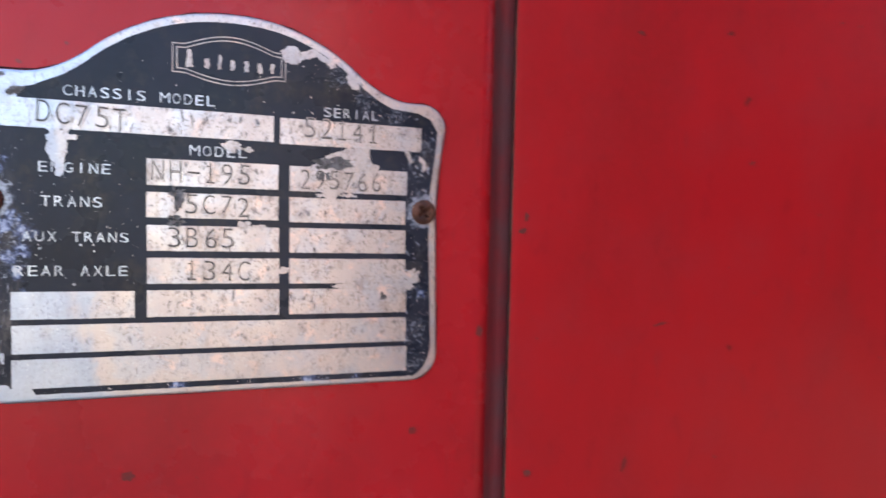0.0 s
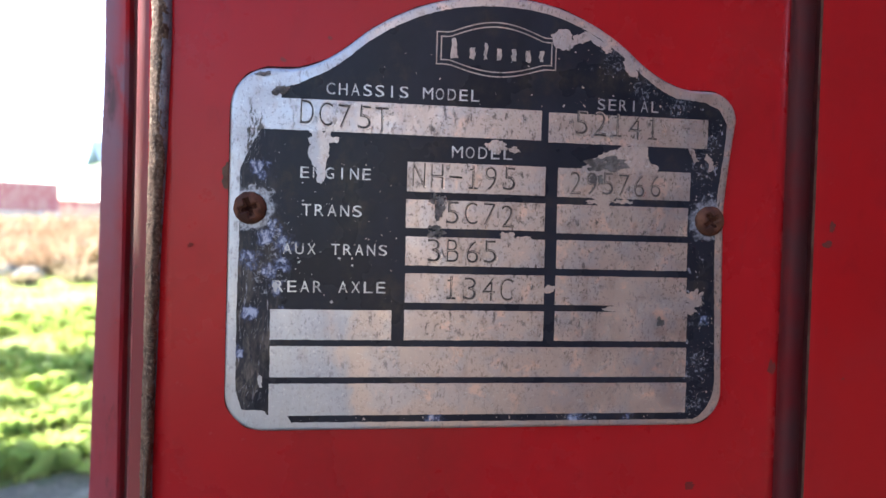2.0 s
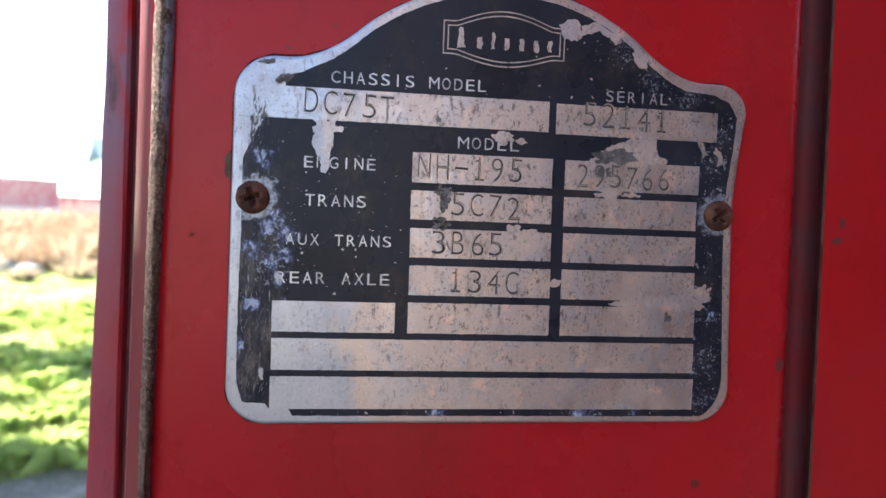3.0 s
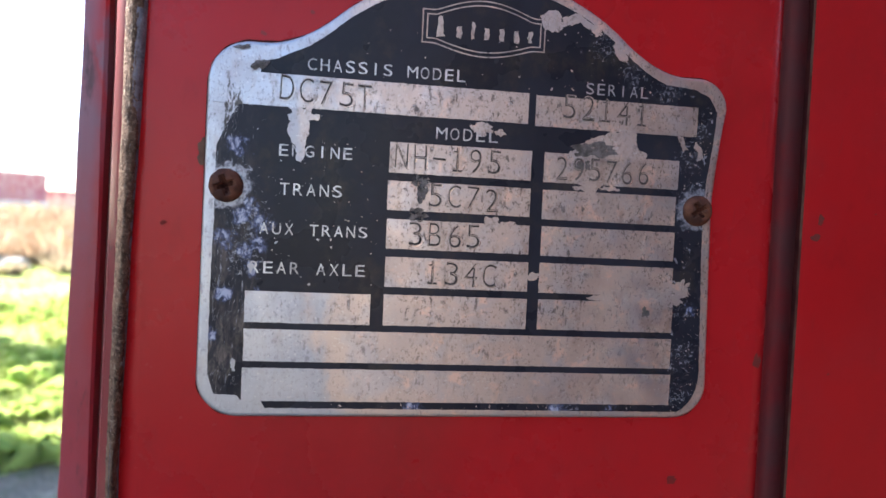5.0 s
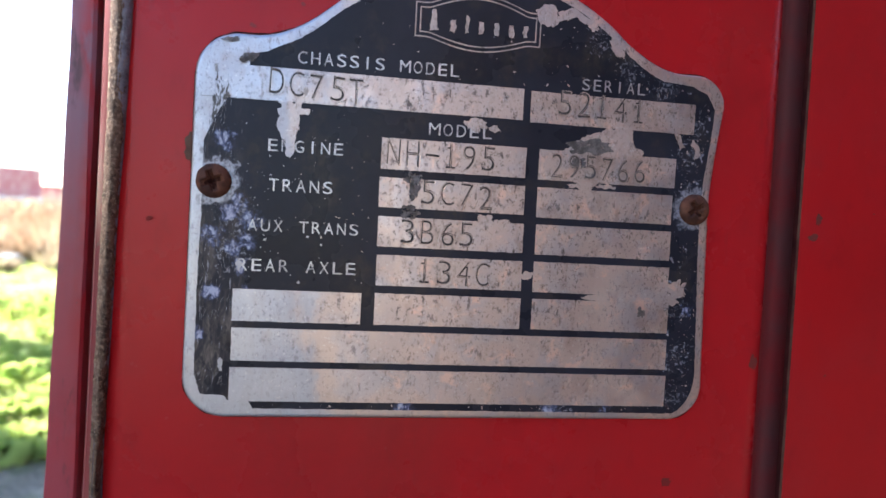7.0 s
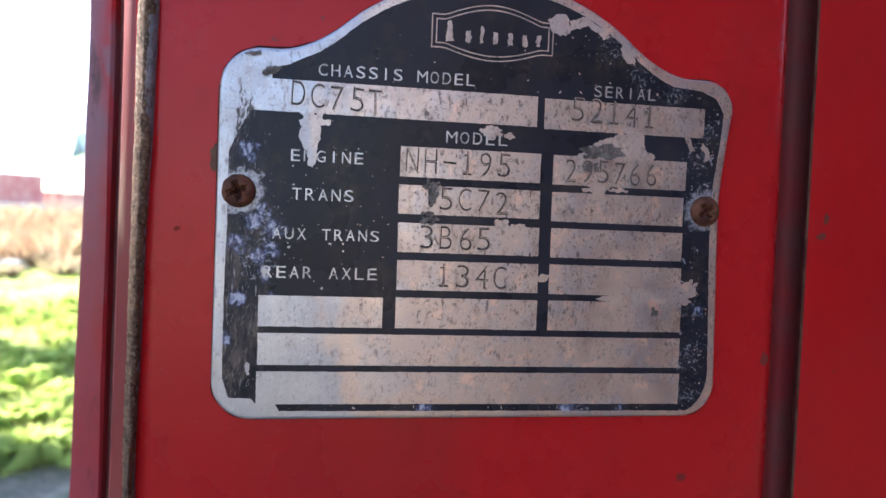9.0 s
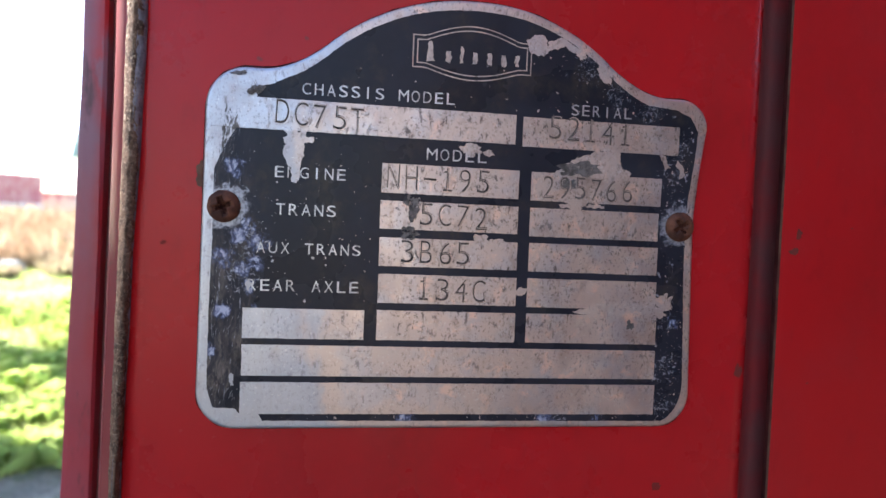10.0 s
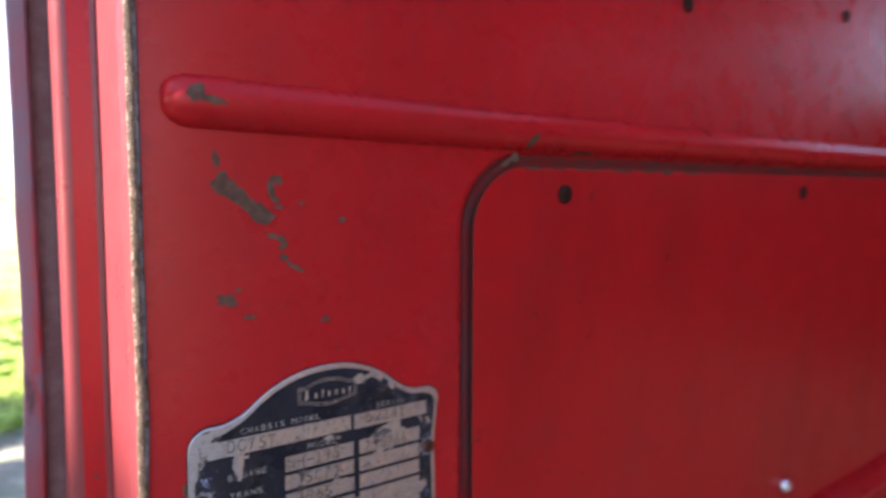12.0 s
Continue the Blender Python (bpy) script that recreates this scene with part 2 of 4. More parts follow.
    smudge = m.math("MULTIPLY", m.ramp(m.noise(95, 5, 0.62), 0.50, 0.68, 0.0, 0.7), m.ramp(m.noise(900, 4, 0.6, m.scaled(1, 1, 0.6)), 0.35, 0.6, 0.4, 1.0))
    colour = m.mix(smudge, colour, (0.045, 0.036, 0.029))
    colour = m.mix(m.math("MULTIPLY", m.ramp(blue, 0.0, 0.55), 0.9), colour, m.mix(m.ramp(blue, 0.35, 0.9), (0.10, 0.12, 0.21), (0.43, 0.46, 0.57)))
    colour = m.mix(bare, colour, (0.30, 0.305, 0.345))
    m.set(Base_Color=colour, Specular_IOR_Level=0.15, Roughness=m.ramp(film, 0.3, 0.7, 0.24, 0.36), Metallic=m.math("MULTIPLY", bare, 0.5))
    m.bump(m.math("SUBTRACT", m.noise(500, 3), bare), 0.2, 0.0001)
    return m.mat


def letter_metal():
    """Bright raised lettering with enamel left on it here and there."""
    m = Nodes("letter_metal")
    worn = m.ramp(m.noise(900, 5, 0.65), 0.50, 0.66, 0.0, 0.75)
    colour = m.mix(m.ramp(m.noise(160, 4), 0.35, 0.65), (0.55, 0.545, 0.55), (0.38, 0.37, 0.375))
    m.set(Base_Color=m.mix(worn, colour, (0.07, 0.064, 0.070)), Roughness=0.42, Metallic=m.math("SUBTRACT", 0.8, worn))
    return m.mat


def plain(name, colour, other, scale, rough, metal=0.0, bump=0.2, distance=0.002, shine=0.35):
    m = Nodes(name)
    n = m.noise(scale, 6, 0.6)
    m.set(Base_Color=m.mix(m.ramp(n, 0.35, 0.68), colour, other), Roughness=rough, Metallic=metal, Specular_IOR_Level=shine)
    m.bump(n, bump, distance)
    return m.mat


def stain():
    """Thin grey-brown oxide that the metal shows through in places."""
    m = Nodes("grey_oxide")
    n = m.noise(620, 6, 0.7)
    m.set(Base_Color=m.mix(m.ramp(n, 0.35, 0.65), (0.06, 0.052, 0.046), (0.17, 0.15, 0.14)), Roughness=0.6, Specular_IOR_Level=0.2)
    m.set(Alpha=m.ramp(m.noise(900, 6, 0.72, None, 0.6), 0.34, 0.50, 0.30, 0.95))
    return m.mat


def rubber(name, dark, mid, dust):
    """Perished, crumbling rubber with dust in its grain."""
    m = Nodes(name)
    coarse, grain = m.noise(420, 5, 0.65), m.noise(1700, 5, 0.7)
    colour = m.mix(m.ramp(coarse, 0.32, 0.62), dark, mid)
    colour = m.mix(m.ramp(grain, 0.50, 0.68, 0.0, 0.8), colour, dust)
    colour = m.mix(m.ramp(m.noise(1300, 3, 0.6), 0.60, 0.68), colour, dark)
    m.set(Base_Color=colour, Roughness=0.9, Specular_IOR_Level=0.15)
    m.bump(m.math("ADD", coarse, grain), 0.9, 0.0006)
    return m.mat


def leafy(name, a, b, c):
    m = Nodes(name)
    colour = m.mix(m.island(), a, b)
    colour = m.mix(m.ramp(m.noise(0.7, 3), 0.45, 0.7), colour, c)
    m.set(Base_Color=colour, Roughness=0.6, Specular_IOR_Level=0.2)
    thin = m.tree.nodes.new("ShaderNodeBsdfTranslucent")
    m.put(thin.inputs["Color"], colour)
    both = m.tree.nodes.new("ShaderNodeMixShader")
    both.inputs["Fac"].default_value = 0.5
    out = m.tree.nodes["Material Output"].inputs["Surface"]
    m.tree.links.new(m.bsdf.outputs["BSDF"], both.inputs[1])
    m.tree.links.new(thin.outputs["BSDF"], both.inputs[2])
    m.tree.links.new(both.outputs["Shader"], out)
    return m.mat


def bleached_boards():
    """Red paint that has washed off in streaks below the boards' tops."""
    m = Nodes("bleached_red_boards")
    streak = m.noise(3.2, 4, 0.6, m.scaled(1, 1, 0.15))
    washed = m.ramp(m.math("ADD", m.axis("Z"), m.math("MULTIPLY", streak, 1.6)), 3.45, 2.75)
    colour = m.mix(m.ramp(m.noise(2.5, 5), 0.35, 0.68), (0.44, 0.115, 0.14), (0.52, 0.20, 0.21))
    m.set(Base_Color=m.mix(washed, colour, (0.66, 0.50, 0.45)), Roughness=0.75)
    m.bump(streak, 0.3, 0.01)
    return m.mat


def ground_material():
    """Short grass over earth, with a bare gravelly apron near the truck."""
    m = Nodes("ground")
    patch = m.noise(0.45, 5, 0.6)
    tuft = m.noise(9, 6, 0.65)
    grass = m.mix(m.ramp(tuft, 0.3, 0.7), (0.14, 0.20, 0.035), (0.46, 0.49, 0.18))
    grass = m.mix(m.ramp(m.noise(2.2, 5, 0.65), 0.52, 0.66, 0.0, 0.75), grass, (0.09, 0.13, 0.02))
    grass = m.mix(m.ramp(patch, 0.5, 0.75), grass, (0.34, 0.30, 0.15))
    earth = m.mix(m.ramp(m.noise(40, 5, 0.7), 0.35, 0.7), (0.13, 0.112, 0.082), (0.32, 0.275, 0.205))
    earth = m.mix(m.ramp(m.noise(6, 5, 0.65), 0.50, 0.66, 0.0, 0.8), earth, (0.40, 0.345, 0.255))
    earth = m.mix(m.ramp(m.noise(4.3, 5, 0.65), 0.52, 0.66, 0.0, 0.7), earth, (0.11, 0.14, 0.05))
    edge = m.math("ADD", m.axis("Y"), m.math("MULTIPLY", m.axis("X"), -0.95))
    edge = m.math("ADD", edge, m.math("MULTIPLY", m.noise(1.3, 5, 0.6), 2.2))
    m.set(Base_Color=m.mix(m.ramp(edge, 6.6, 7.2), earth, grass), Roughness=0.9)
    m.bump(tuft, 0.5, 0.05)
    return m.mat


M_PANEL = red_paint("red_panel_paint", 0.27, gloss=0.21)
M_COVER = red_paint("red_cover_paint", 0.36, gloss=0.20, base=(0.37, 0.0080, 0.0100))
# same paint as the panel; the pink of sunlit walls is mixed in
M_EDGE = red_paint("sun_pinked_edge_red", 0.30, gloss=0.35, base=(0.18, 0.034, 0.037))
M_DUST = plain("dusty_groove", (0.135, 0.058, 0.060), (0.185, 0.10, 0.096), 150, 0.85, 0.0, 0.3, 0.0005)
M_SKIN = red_paint("red_skin_paint", 0.38, 0.13, (0.150, 0.137, 0.180), 60.0, 0.32, -0.0961, (0.36, 0.013, 0.019))
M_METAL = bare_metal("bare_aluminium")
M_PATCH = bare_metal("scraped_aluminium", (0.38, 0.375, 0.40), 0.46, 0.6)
M_STAIN = stain()
M_ENAMEL = black_enamel()
M_LETTER = letter_metal()
M_EMBLEM = bare_metal("emblem_metal", (0.17, 0.16, 0.155), 0.5, 0.8)
M_GROOVE = plain("stamped_groove_shade", (0.012, 0.010, 0.009), (0.085, 0.073, 0.067), 750, 0.7, 0.0, 0.1, 0.0001)
M_SHALLOW = plain("shallow_groove_shade", (0.042, 0.034, 0.030), (0.13, 0.112, 0.104), 700, 0.6, 0.2, 0.1, 0.0001)
M_LIP = bare_metal("painted_lit_lip", (0.58, 0.56, 0.54), 0.3, 0.0)
M_FLOOR = bare_metal("painted_groove_floor", (0.20, 0.185, 0.18), 0.5, 0.9)
M_RECESS = plain("screw_recess_shade", (0.016, 0.006, 0.005), (0.080, 0.032, 0.020), 900, 0.9, 0.0, 0.4, 0.0002, 0.03)
M_GAP_SHADE = plain("dark_gap_shade", (0.030, 0.006, 0.006), (0.060, 0.012, 0.011), 300, 0.8, 0.0, 0.2, 0.0001, 0.1)
M_RUST = plain("rusty_steel", (0.045, 0.015, 0.009), (0.13, 0.048, 0.024), 420, 0.75, 0.15, 0.5, 0.0004)
M_PRIMER = plain("brown_primer", (0.080, 0.044, 0.032), (0.145, 0.084, 0.060), 240, 0.8, 0.0, 0.3, 0.0002, 0.08)
M_SCUFF = plain("dull_scuff", (0.20, 0.017, 0.015), (0.115, 0.034, 0.026), 300, 0.7, 0.0, 0.2, 0.0001, 0.1)
M_RECESSPAINT = plain("dull_red_recess", (0.22, 0.024, 0.026), (0.14, 0.044, 0.044), 70, 0.55, 0.0, 0.2, 0.0003, 0.25)
M_WORN = plain("worn_edge", (0.045, 0.012, 0.009), (0.090, 0.045, 0.030), 160, 0.8, 0.0, 0.3, 0.0002, 0.1)
M_RUBBER = rubber("perished_rubber", (0.050, 0.030, 0.021), (0.155, 0.095, 0.064), (0.35, 0.255, 0.18))
M_FLANK = rubber("sunlit_rubber_flank", (0.15, 0.105, 0.07), (0.29, 0.215, 0.155), (0.44, 0.36, 0.285))
M_LIPRUBBER = rubber("weathered_lip", (0.12, 0.112, 0.125), (0.21, 0.205, 0.235), (0.30, 0.295, 0.33))
M_DARKSCREW = plain("dark_screw", (0.016, 0.009, 0.008), (0.045, 0.018, 0.014), 400, 0.7, 0.0, 0.3, 0.0003, 0.06)
M_BRIGHT = plain("bright_steel", (0.55, 0.60, 0.66), (0.70, 0.74, 0.80), 300, 0.3, 0.9, 0.1, 0.0002)
M_GROUND = ground_material()
M_GRASS = leafy("grass_blades", (0.25, 0.36, 0.055), (0.50, 0.57, 0.16), (0.58, 0.57, 0.28))
M_WEED = leafy("weed_leaves", (0.27, 0.40, 0.085), (0.56, 0.62, 0.21), (0.46, 0.55, 0.17))
M_LEAF = leafy("tree_leaves", (0.05, 0.085, 0.015), (0.12, 0.15, 0.03), (0.18, 0.17, 0.05))
M_PALELEAF = leafy("spring_leaves", (0.34, 0.38, 0.10), (0.56, 0.55, 0.20), (0.60, 0.56, 0.30))
M_STRAW = leafy("dry_straw", (0.43, 0.30, 0.185), (0.25, 0.155, 0.088), (0.46, 0.38, 0.27))
M_BROWNWEED = leafy("brown_weeds", (0.27, 0.21, 0.13), (0.40, 0.32, 0.21), (0.36, 0.34, 0.19))
M_BARK = plain("bark", (0.10, 0.075, 0.055), (0.22, 0.17, 0.13), 12, 0.9, 0.0, 0.8, 0.03)
M_ROCK = plain("field_stone", (0.26, 0.24, 0.21), (0.45, 0.42, 0.37), 5, 0.9, 0.0, 0.6, 0.03)
M_FARM_RED = plain("faded_red_boards", (0.52, 0.17, 0.20), (0.58, 0.31, 0.32), 2.5, 0.7, 0.0, 0.3, 0.01)
M_BLEACHED = bleached_boards()
M_CART = plain("deep_red_boards", (0.36, 0.022, 0.045), (0.42, 0.08, 0.10), 1.6, 0.6, 0.0, 0.3, 0.01)
M_WHITE = plain("white_paint", (0.84, 0.83, 0.81), (0.74, 0.72, 0.69), 1.5, 0.6, 0.0, 0.2, 0.01)
M_ROOF = plain("blue_grey_roofing", (0.24, 0.34, 0.44), (0.32, 0.42, 0.50), 1.2, 0.5, 0.3, 0.2, 0.01)
M_TYRE = plain("black_rubber", (0.02, 0.02, 0.02), (0.04, 0.038, 0.035), 9, 0.8)
M_TRIM = plain("unseen_wall_beige", (0.44, 0.35, 0.30), (0.34, 0.265, 0.225), 5, 0.8)
M_CAB = plain("dim_cab_trim", (0.05, 0.035, 0.028), (0.09, 0.06, 0.05), 6, 0.8)


# ---- building helpers ----
def mesh_of(name, bm, *materials):
    me = bpy.data.meshes.new(name)
    bm.normal_update()
    bm.to_mesh(me)
    bm.free()
    for m in materials:
        me.materials.append(m)
    return me


def part(name, bm, material, parent, label="", smooth=False):
    mats = material if isinstance(material, (list, tuple)) else [material]
    me = mesh_of(name, bm, *mats)
    if smooth:
        me.shade_smooth()
    ob = new(name, me)
    ob.parent = parent
    return tagged(ob, label)


def thing(name, place, label, category, group="", kind=""):
    ob = new(name)
    ob.empty_display_size = 0.05
    ob.location = place
    return tagged(ob, label, category, group, kind)


def box(bm, x0, x1, y0, y1, z0, z1, mat=0):
    v = [bm.verts.new((x, y, z)) for x in (x0, x1) for y in (y0, y1) for z in (z0, z1)]
    for f in ((0, 1, 3, 2), (4, 6, 7, 5), (0, 4, 5, 1), (2, 3, 7, 6), (0, 2, 6, 4), (1, 5, 7, 3)):
        bm.faces.new([v[i] for i in f]).material_index = mat
    return v


def soft_box(x0, x1, y0, y1, z0, z1, bevel, segments=1):
    bm = bmesh.new()
    box(bm, x0, x1, y0, y1, z0, z1)
    bmesh.ops.recalc_face_normals(bm, faces=bm.faces)
    bmesh.ops.bevel(bm, geom=bm.edges[:], offset=bevel, segments=segments, affect="EDGES", profile=0.7)
    return bm


def rings(bm, loops, closed=True, cap=False, mat=lambda k: 0):
    """Joins loops of points, each with the same count, by quads."""
    rows = [[bm.verts.new(p) for p in loop] for loop in loops]
    n = len(rows[0])
    for k in range(len(rows) - 1):
        for i in range(n if closed else n - 1):
            j = (i + 1) % n
            bm.faces.new((rows[k][i], rows[k][j], rows[k + 1][j], rows[k + 1][i])).material_index = mat(k)
    if cap:
        bm.faces.new(rows[-1])
    return rows


def flat_face(bm, points):
    vs = [bm.verts.new(p) for p in points]
    f = bm.faces.new(vs)
    f.normal_update()
    bmesh.ops.triangulate(bm, faces=[f], ngon_method="EAR_CLIP")
    return vs


# ---- the ground ----
bm = bmesh.new()
flat_face(bm, [(-900, -900, 0), (900, -900, 0), (900, 1500, 0), (-900, 1500, 0)])
ground = new("ground", mesh_of("ground", bm, M_GROUND))
tagged(ground, "sunlit short grass with bare gravelly earth beside the truck", "ground", kind="structure")

# ---- the door ----
# millimetres from the plate's middle: u to the right, w up, d towards the viewer from the panel's face
PX, PZ, PY = -0.006, 1.6067, 0.1492


def at(u, w, d=0.0):
    return (u / 1000, -d / 1000, w / 1000)


door = thing("truck_door", (PX, PY, PZ), "red-painted steel truck door, inner side, scuffed and chipped", "truck door")
W_LOW, W_HIGH = -640.0, 420.0


def lean(u):
    return 0.018 * max(0.0, u - 70.0)


def rounded(u0, u1, w0, w1, r, d, corner=14):
    pts = []
    for cu, cw, a0 in ((u1 - r, w1 - r, 0), (u0 + r, w1 - r, 90), (u0 + r, w0 + r, 180), (u1 - r, w0 + r, 270)):
        for i in range(corner + 1):
            a = radians(a0 + 90 * i / corner)
            u, w = cu + r * math.cos(a), cw + r * math.sin(a)
            pts.append(at(u - 0.012 * min(w, 60.0), w + lean(u), d))
    return pts


COVER = (70.2, 690.0, -560.0, 121.5, 29.0)


def cover_loop(grow, d):
    u0, u1, w0, w1, r = COVER
    return rounded(u0 - grow, u1 + grow, w0 - grow, w1 + min(grow, 6.4 + 0.05 * grow), r + min(grow, 6.4), d)


bm = bmesh.new()
loops = [cover_loop(9.2, 0), cover_loop(7.9, -0.25), cover_loop(6.7, -0.9), cover_loop(5.5, -2.2), cover_loop(3.8, -3.8), cover_loop(2.4, -5.0), cover_loop(0.8, -5.5), cover_loop(-9, -5.6)]
rows = rings(bm, loops)
ROLL = [(-44.0, 0.0), (-48.0, -0.03), (-52.0, -0.09), (-56.0, -0.18), (-59.0, -0.28), (-60.6, -0.35)]
low = [bm.verts.new(at(u, W_LOW, d)) for u, d in ROLL]
high = [bm.verts.new(at(u, W_HIGH, d)) for u, d in ROLL]
for i in range(len(ROLL) - 1):
    bm.faces.new((low[i], low[i + 1], high[i + 1], high[i])).smooth = True
outer = [low[0], bm.verts.new(at(760, W_LOW)), bm.verts.new(at(760, W_HIGH)), high[0]]
inner = rows[0]
edges = [bm.edges.get((outer[i], outer[(i + 1) % 4])) or bm.edges.new((outer[i], outer[(i + 1) % 4])) for i in range(4)]
edges += [bm.edges.get((inner[i], inner[(i + 1) % len(inner)])) for i in range(len(inner))]
bmesh.ops.triangle_fill(bm, edges=edges, use_beauty=True)
bmesh.ops.recalc_face_normals(bm, faces=bm.faces)
if bm.faces[-1].normal.y > 0:
    bmesh.ops.reverse_faces(bm, faces=bm.faces[:])
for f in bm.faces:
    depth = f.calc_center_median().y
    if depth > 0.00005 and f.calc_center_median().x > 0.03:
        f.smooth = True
        # the deeper part of the recess takes a darker, duller red
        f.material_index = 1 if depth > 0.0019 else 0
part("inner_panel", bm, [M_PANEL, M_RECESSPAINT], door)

# the stepped return that runs from the inner panel back to the outer skin
bm = bmesh.new()


def flare(w):
    """The outer skin's edge swings outwards towards the bottom of the door."""
    return 0.036 * min(180.0, max(0.0, 35.0 - w))


RETURN = [(-60.6, -0.35), (-62.5, -0.6), (-64.2, -1.4), (-65.0, -2.9), (-66.3, -10.5), (-68.0, -21.0), (-69.5, -30.0), (-70.2, -34.0), (-71.0, -36.2), (-72.4, -37.0), (-73.4, -37.2), (-78.6, -37.5), (-79.4, -37.6), (-81.0, -38.2), (-82.4, -39.3), (-83.4, -40.9), (-84.1, -43.4), (-84.6, -49.5), (-84.9, -57.4), (-92.0, -57.8)]
N = 90
rows = []
for k in range(N + 1):
    w = W_LOW + (W_HIGH - W_LOW) * k / N
    wave = 0.35 * noise.noise((3.1, 0.4, w * 0.012))
    rows.append([at(u + wave * min(1, -d / 20) - (0.5 * flare(w) if d < -39 else 0.0), w, d) for u, d in RETURN])
rings(bm, rows, closed=False)
bmesh.ops.recalc_face_normals(bm, faces=bm.faces)
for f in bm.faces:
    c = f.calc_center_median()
    # flat faces keep the panel red, sunlit walls take the pinker edge red
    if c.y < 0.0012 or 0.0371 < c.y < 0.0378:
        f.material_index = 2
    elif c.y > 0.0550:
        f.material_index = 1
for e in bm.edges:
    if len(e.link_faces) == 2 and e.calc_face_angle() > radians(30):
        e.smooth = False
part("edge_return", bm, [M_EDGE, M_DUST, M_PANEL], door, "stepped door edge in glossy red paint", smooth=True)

# the outer skin with its hemmed edge
bm = bmesh.new()
HEM = [(-91.0, -61.5), (-91.2, -54.7), (-91.9, -54.0), (-93.4, -53.8), (-95.7, -53.7), (-96.9, -53.8), (-97.2, -54.2), (-97.1, -59.0), (-95.6, -62.0), (-60.0, -64.0), (760.0, -65.5)]
rows = []
for k in range(N + 1):
    w = W_LOW + (W_HIGH - W_LOW) * k / N
    wave = 0.5 * noise.noise((7.7, 0.4, w * 0.02)) + 0.25 * noise.noise((1.7, 2.4, w * 0.09))
    rows.append([at(u + (wave if 1 < i < 8 else 0) - flare(w) * (0.5 if i < 3 else 1.0 if 3 < i < 9 else 0.75 if i == 3 else 0.0), w, d) for i, (u, d) in enumerate(HEM)])
rings(bm, rows, closed=False)
bmesh.ops.recalc_face_normals(bm, faces=bm.faces)
part("outer_skin", bm, M_SKIN, door, "hemmed outer skin, red paint worn blue-grey, sky sheen painted in")
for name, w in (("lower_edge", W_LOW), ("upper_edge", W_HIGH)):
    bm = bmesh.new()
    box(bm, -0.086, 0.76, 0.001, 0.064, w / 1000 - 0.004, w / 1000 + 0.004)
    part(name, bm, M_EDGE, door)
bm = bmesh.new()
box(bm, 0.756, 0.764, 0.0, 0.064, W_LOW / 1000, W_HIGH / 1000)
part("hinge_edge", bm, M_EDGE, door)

# perished rubber seal along the panel's edge: a low crumbling roll, its outer flank coloured pale as if sunlit
bm = bmesh.new()
SEAL = [(-61.0, -1.9), (-61.1, 0.5), (-61.5, 1.0), (-62.0, 1.2), (-62.5, 1.2), (-63.0, 1.0), (-63.9, 0.4), (-64.6, -0.3), (-65.0, -1.8), (-65.2, -3.4)]
rows = []
# fine steps where the roll is seen closely
SEAL_W = [W_LOW + 9.0 * k for k in range(61)] + [-95.0 + 0.45 * k for k in range(567)] + [165.0 + 9.0 * k for k in range(29)]


def seal_shift(w):
    """The roll gets thinner towards the bottom of the door."""
    return -1.9 * min(1.0, max(0.0, (32.0 - w) / 84.0)) + 0.25 * noise.noise((4.0, 2.0, w * 0.05))


def seal_slide(w):
    """It also creeps outwards over the edge."""
    return -1.5 * min(1.0, max(0.0, (26.0 - w) / 78.0))


for w in SEAL_W:
    ring = []
    for i, (u, d) in enumerate(SEAL):
        g = 0.30 * noise.noise((i * 0.8, 5.0, w * 0.2)) + 0.34 * noise.noise((i * 1.9, 9.0, w * 0.55)) + 0.3 * noise.noise((2.0, i * 0.1, w * 0.06)) + 0.26 * noise.noise((i * 1.3, 2.0, w * 1.5))
        ring.append(at(u + seal_slide(w) * (1.0 if i < 8 else 0.3) + seal_shift(w) * max(0.0, 1 - i / 6) + g * (0.9 if i in (2, 3, 4, 5) else 0.35), w, d + g * (0.8 if 0 < i < 7 else 0)))
    rows.append(ring)
rings(bm, rows, closed=False)
bmesh.ops.recalc_face_normals(bm, faces=bm.faces)
n_side = len(SEAL) - 1
for k, f in enumerate(bm.faces):
    i = k % n_side
    w = SEAL_W[k // n_side]
    # the pale flank colour paints sunlight and runs out towards the bottom
    edge = 6.1 + 0.4 * min(1.0, max(0.0, (40.0 - w) / 30.0)) + 3.0 * min(1.0, max(0.0, (14.0 - w) / 34.0)) + 1.3 * noise.noise((1.0, 6.0, w * 0.35)) + 0.8 * noise.noise((3.0, 6.0, w * 1.4))
    f.material_index = 0 if i < edge else 1 if i < 7 else 2
seal = part("weatherstrip", bm, [M_RUBBER, M_FLANK, M_EDGE], door, "frayed brown rubber weatherstrip", smooth=True)
bm = bmesh.new()
rng = random.Random(5)
for k in range(1100):
    w = rng.uniform(-140, 230)
    u, d = rng.choice(((-61.4, 1.0), (-61.9, 1.2), (-62.4, 1.3), (-62.8, 1.15), (-63.2, 0.9)))
    u += 0.5 * seal_shift(w) + seal_slide(w)
    du, dd, dw = rng.uniform(-0.6, 0.7), rng.uniform(0.0, 0.5), rng.uniform(-0.9, 0.9)
    a, b = Vector(at(u, w, d)), Vector(at(u + du, w + dw, d + dd))
    side = Vector((0.00005, 0, 0.00003))
    bm.faces.new([bm.verts.new(p) for p in (a - side, a + side, b)])
fray = part("fray", bm, M_FLANK, seal)
tagged(fray, kind="stuff")

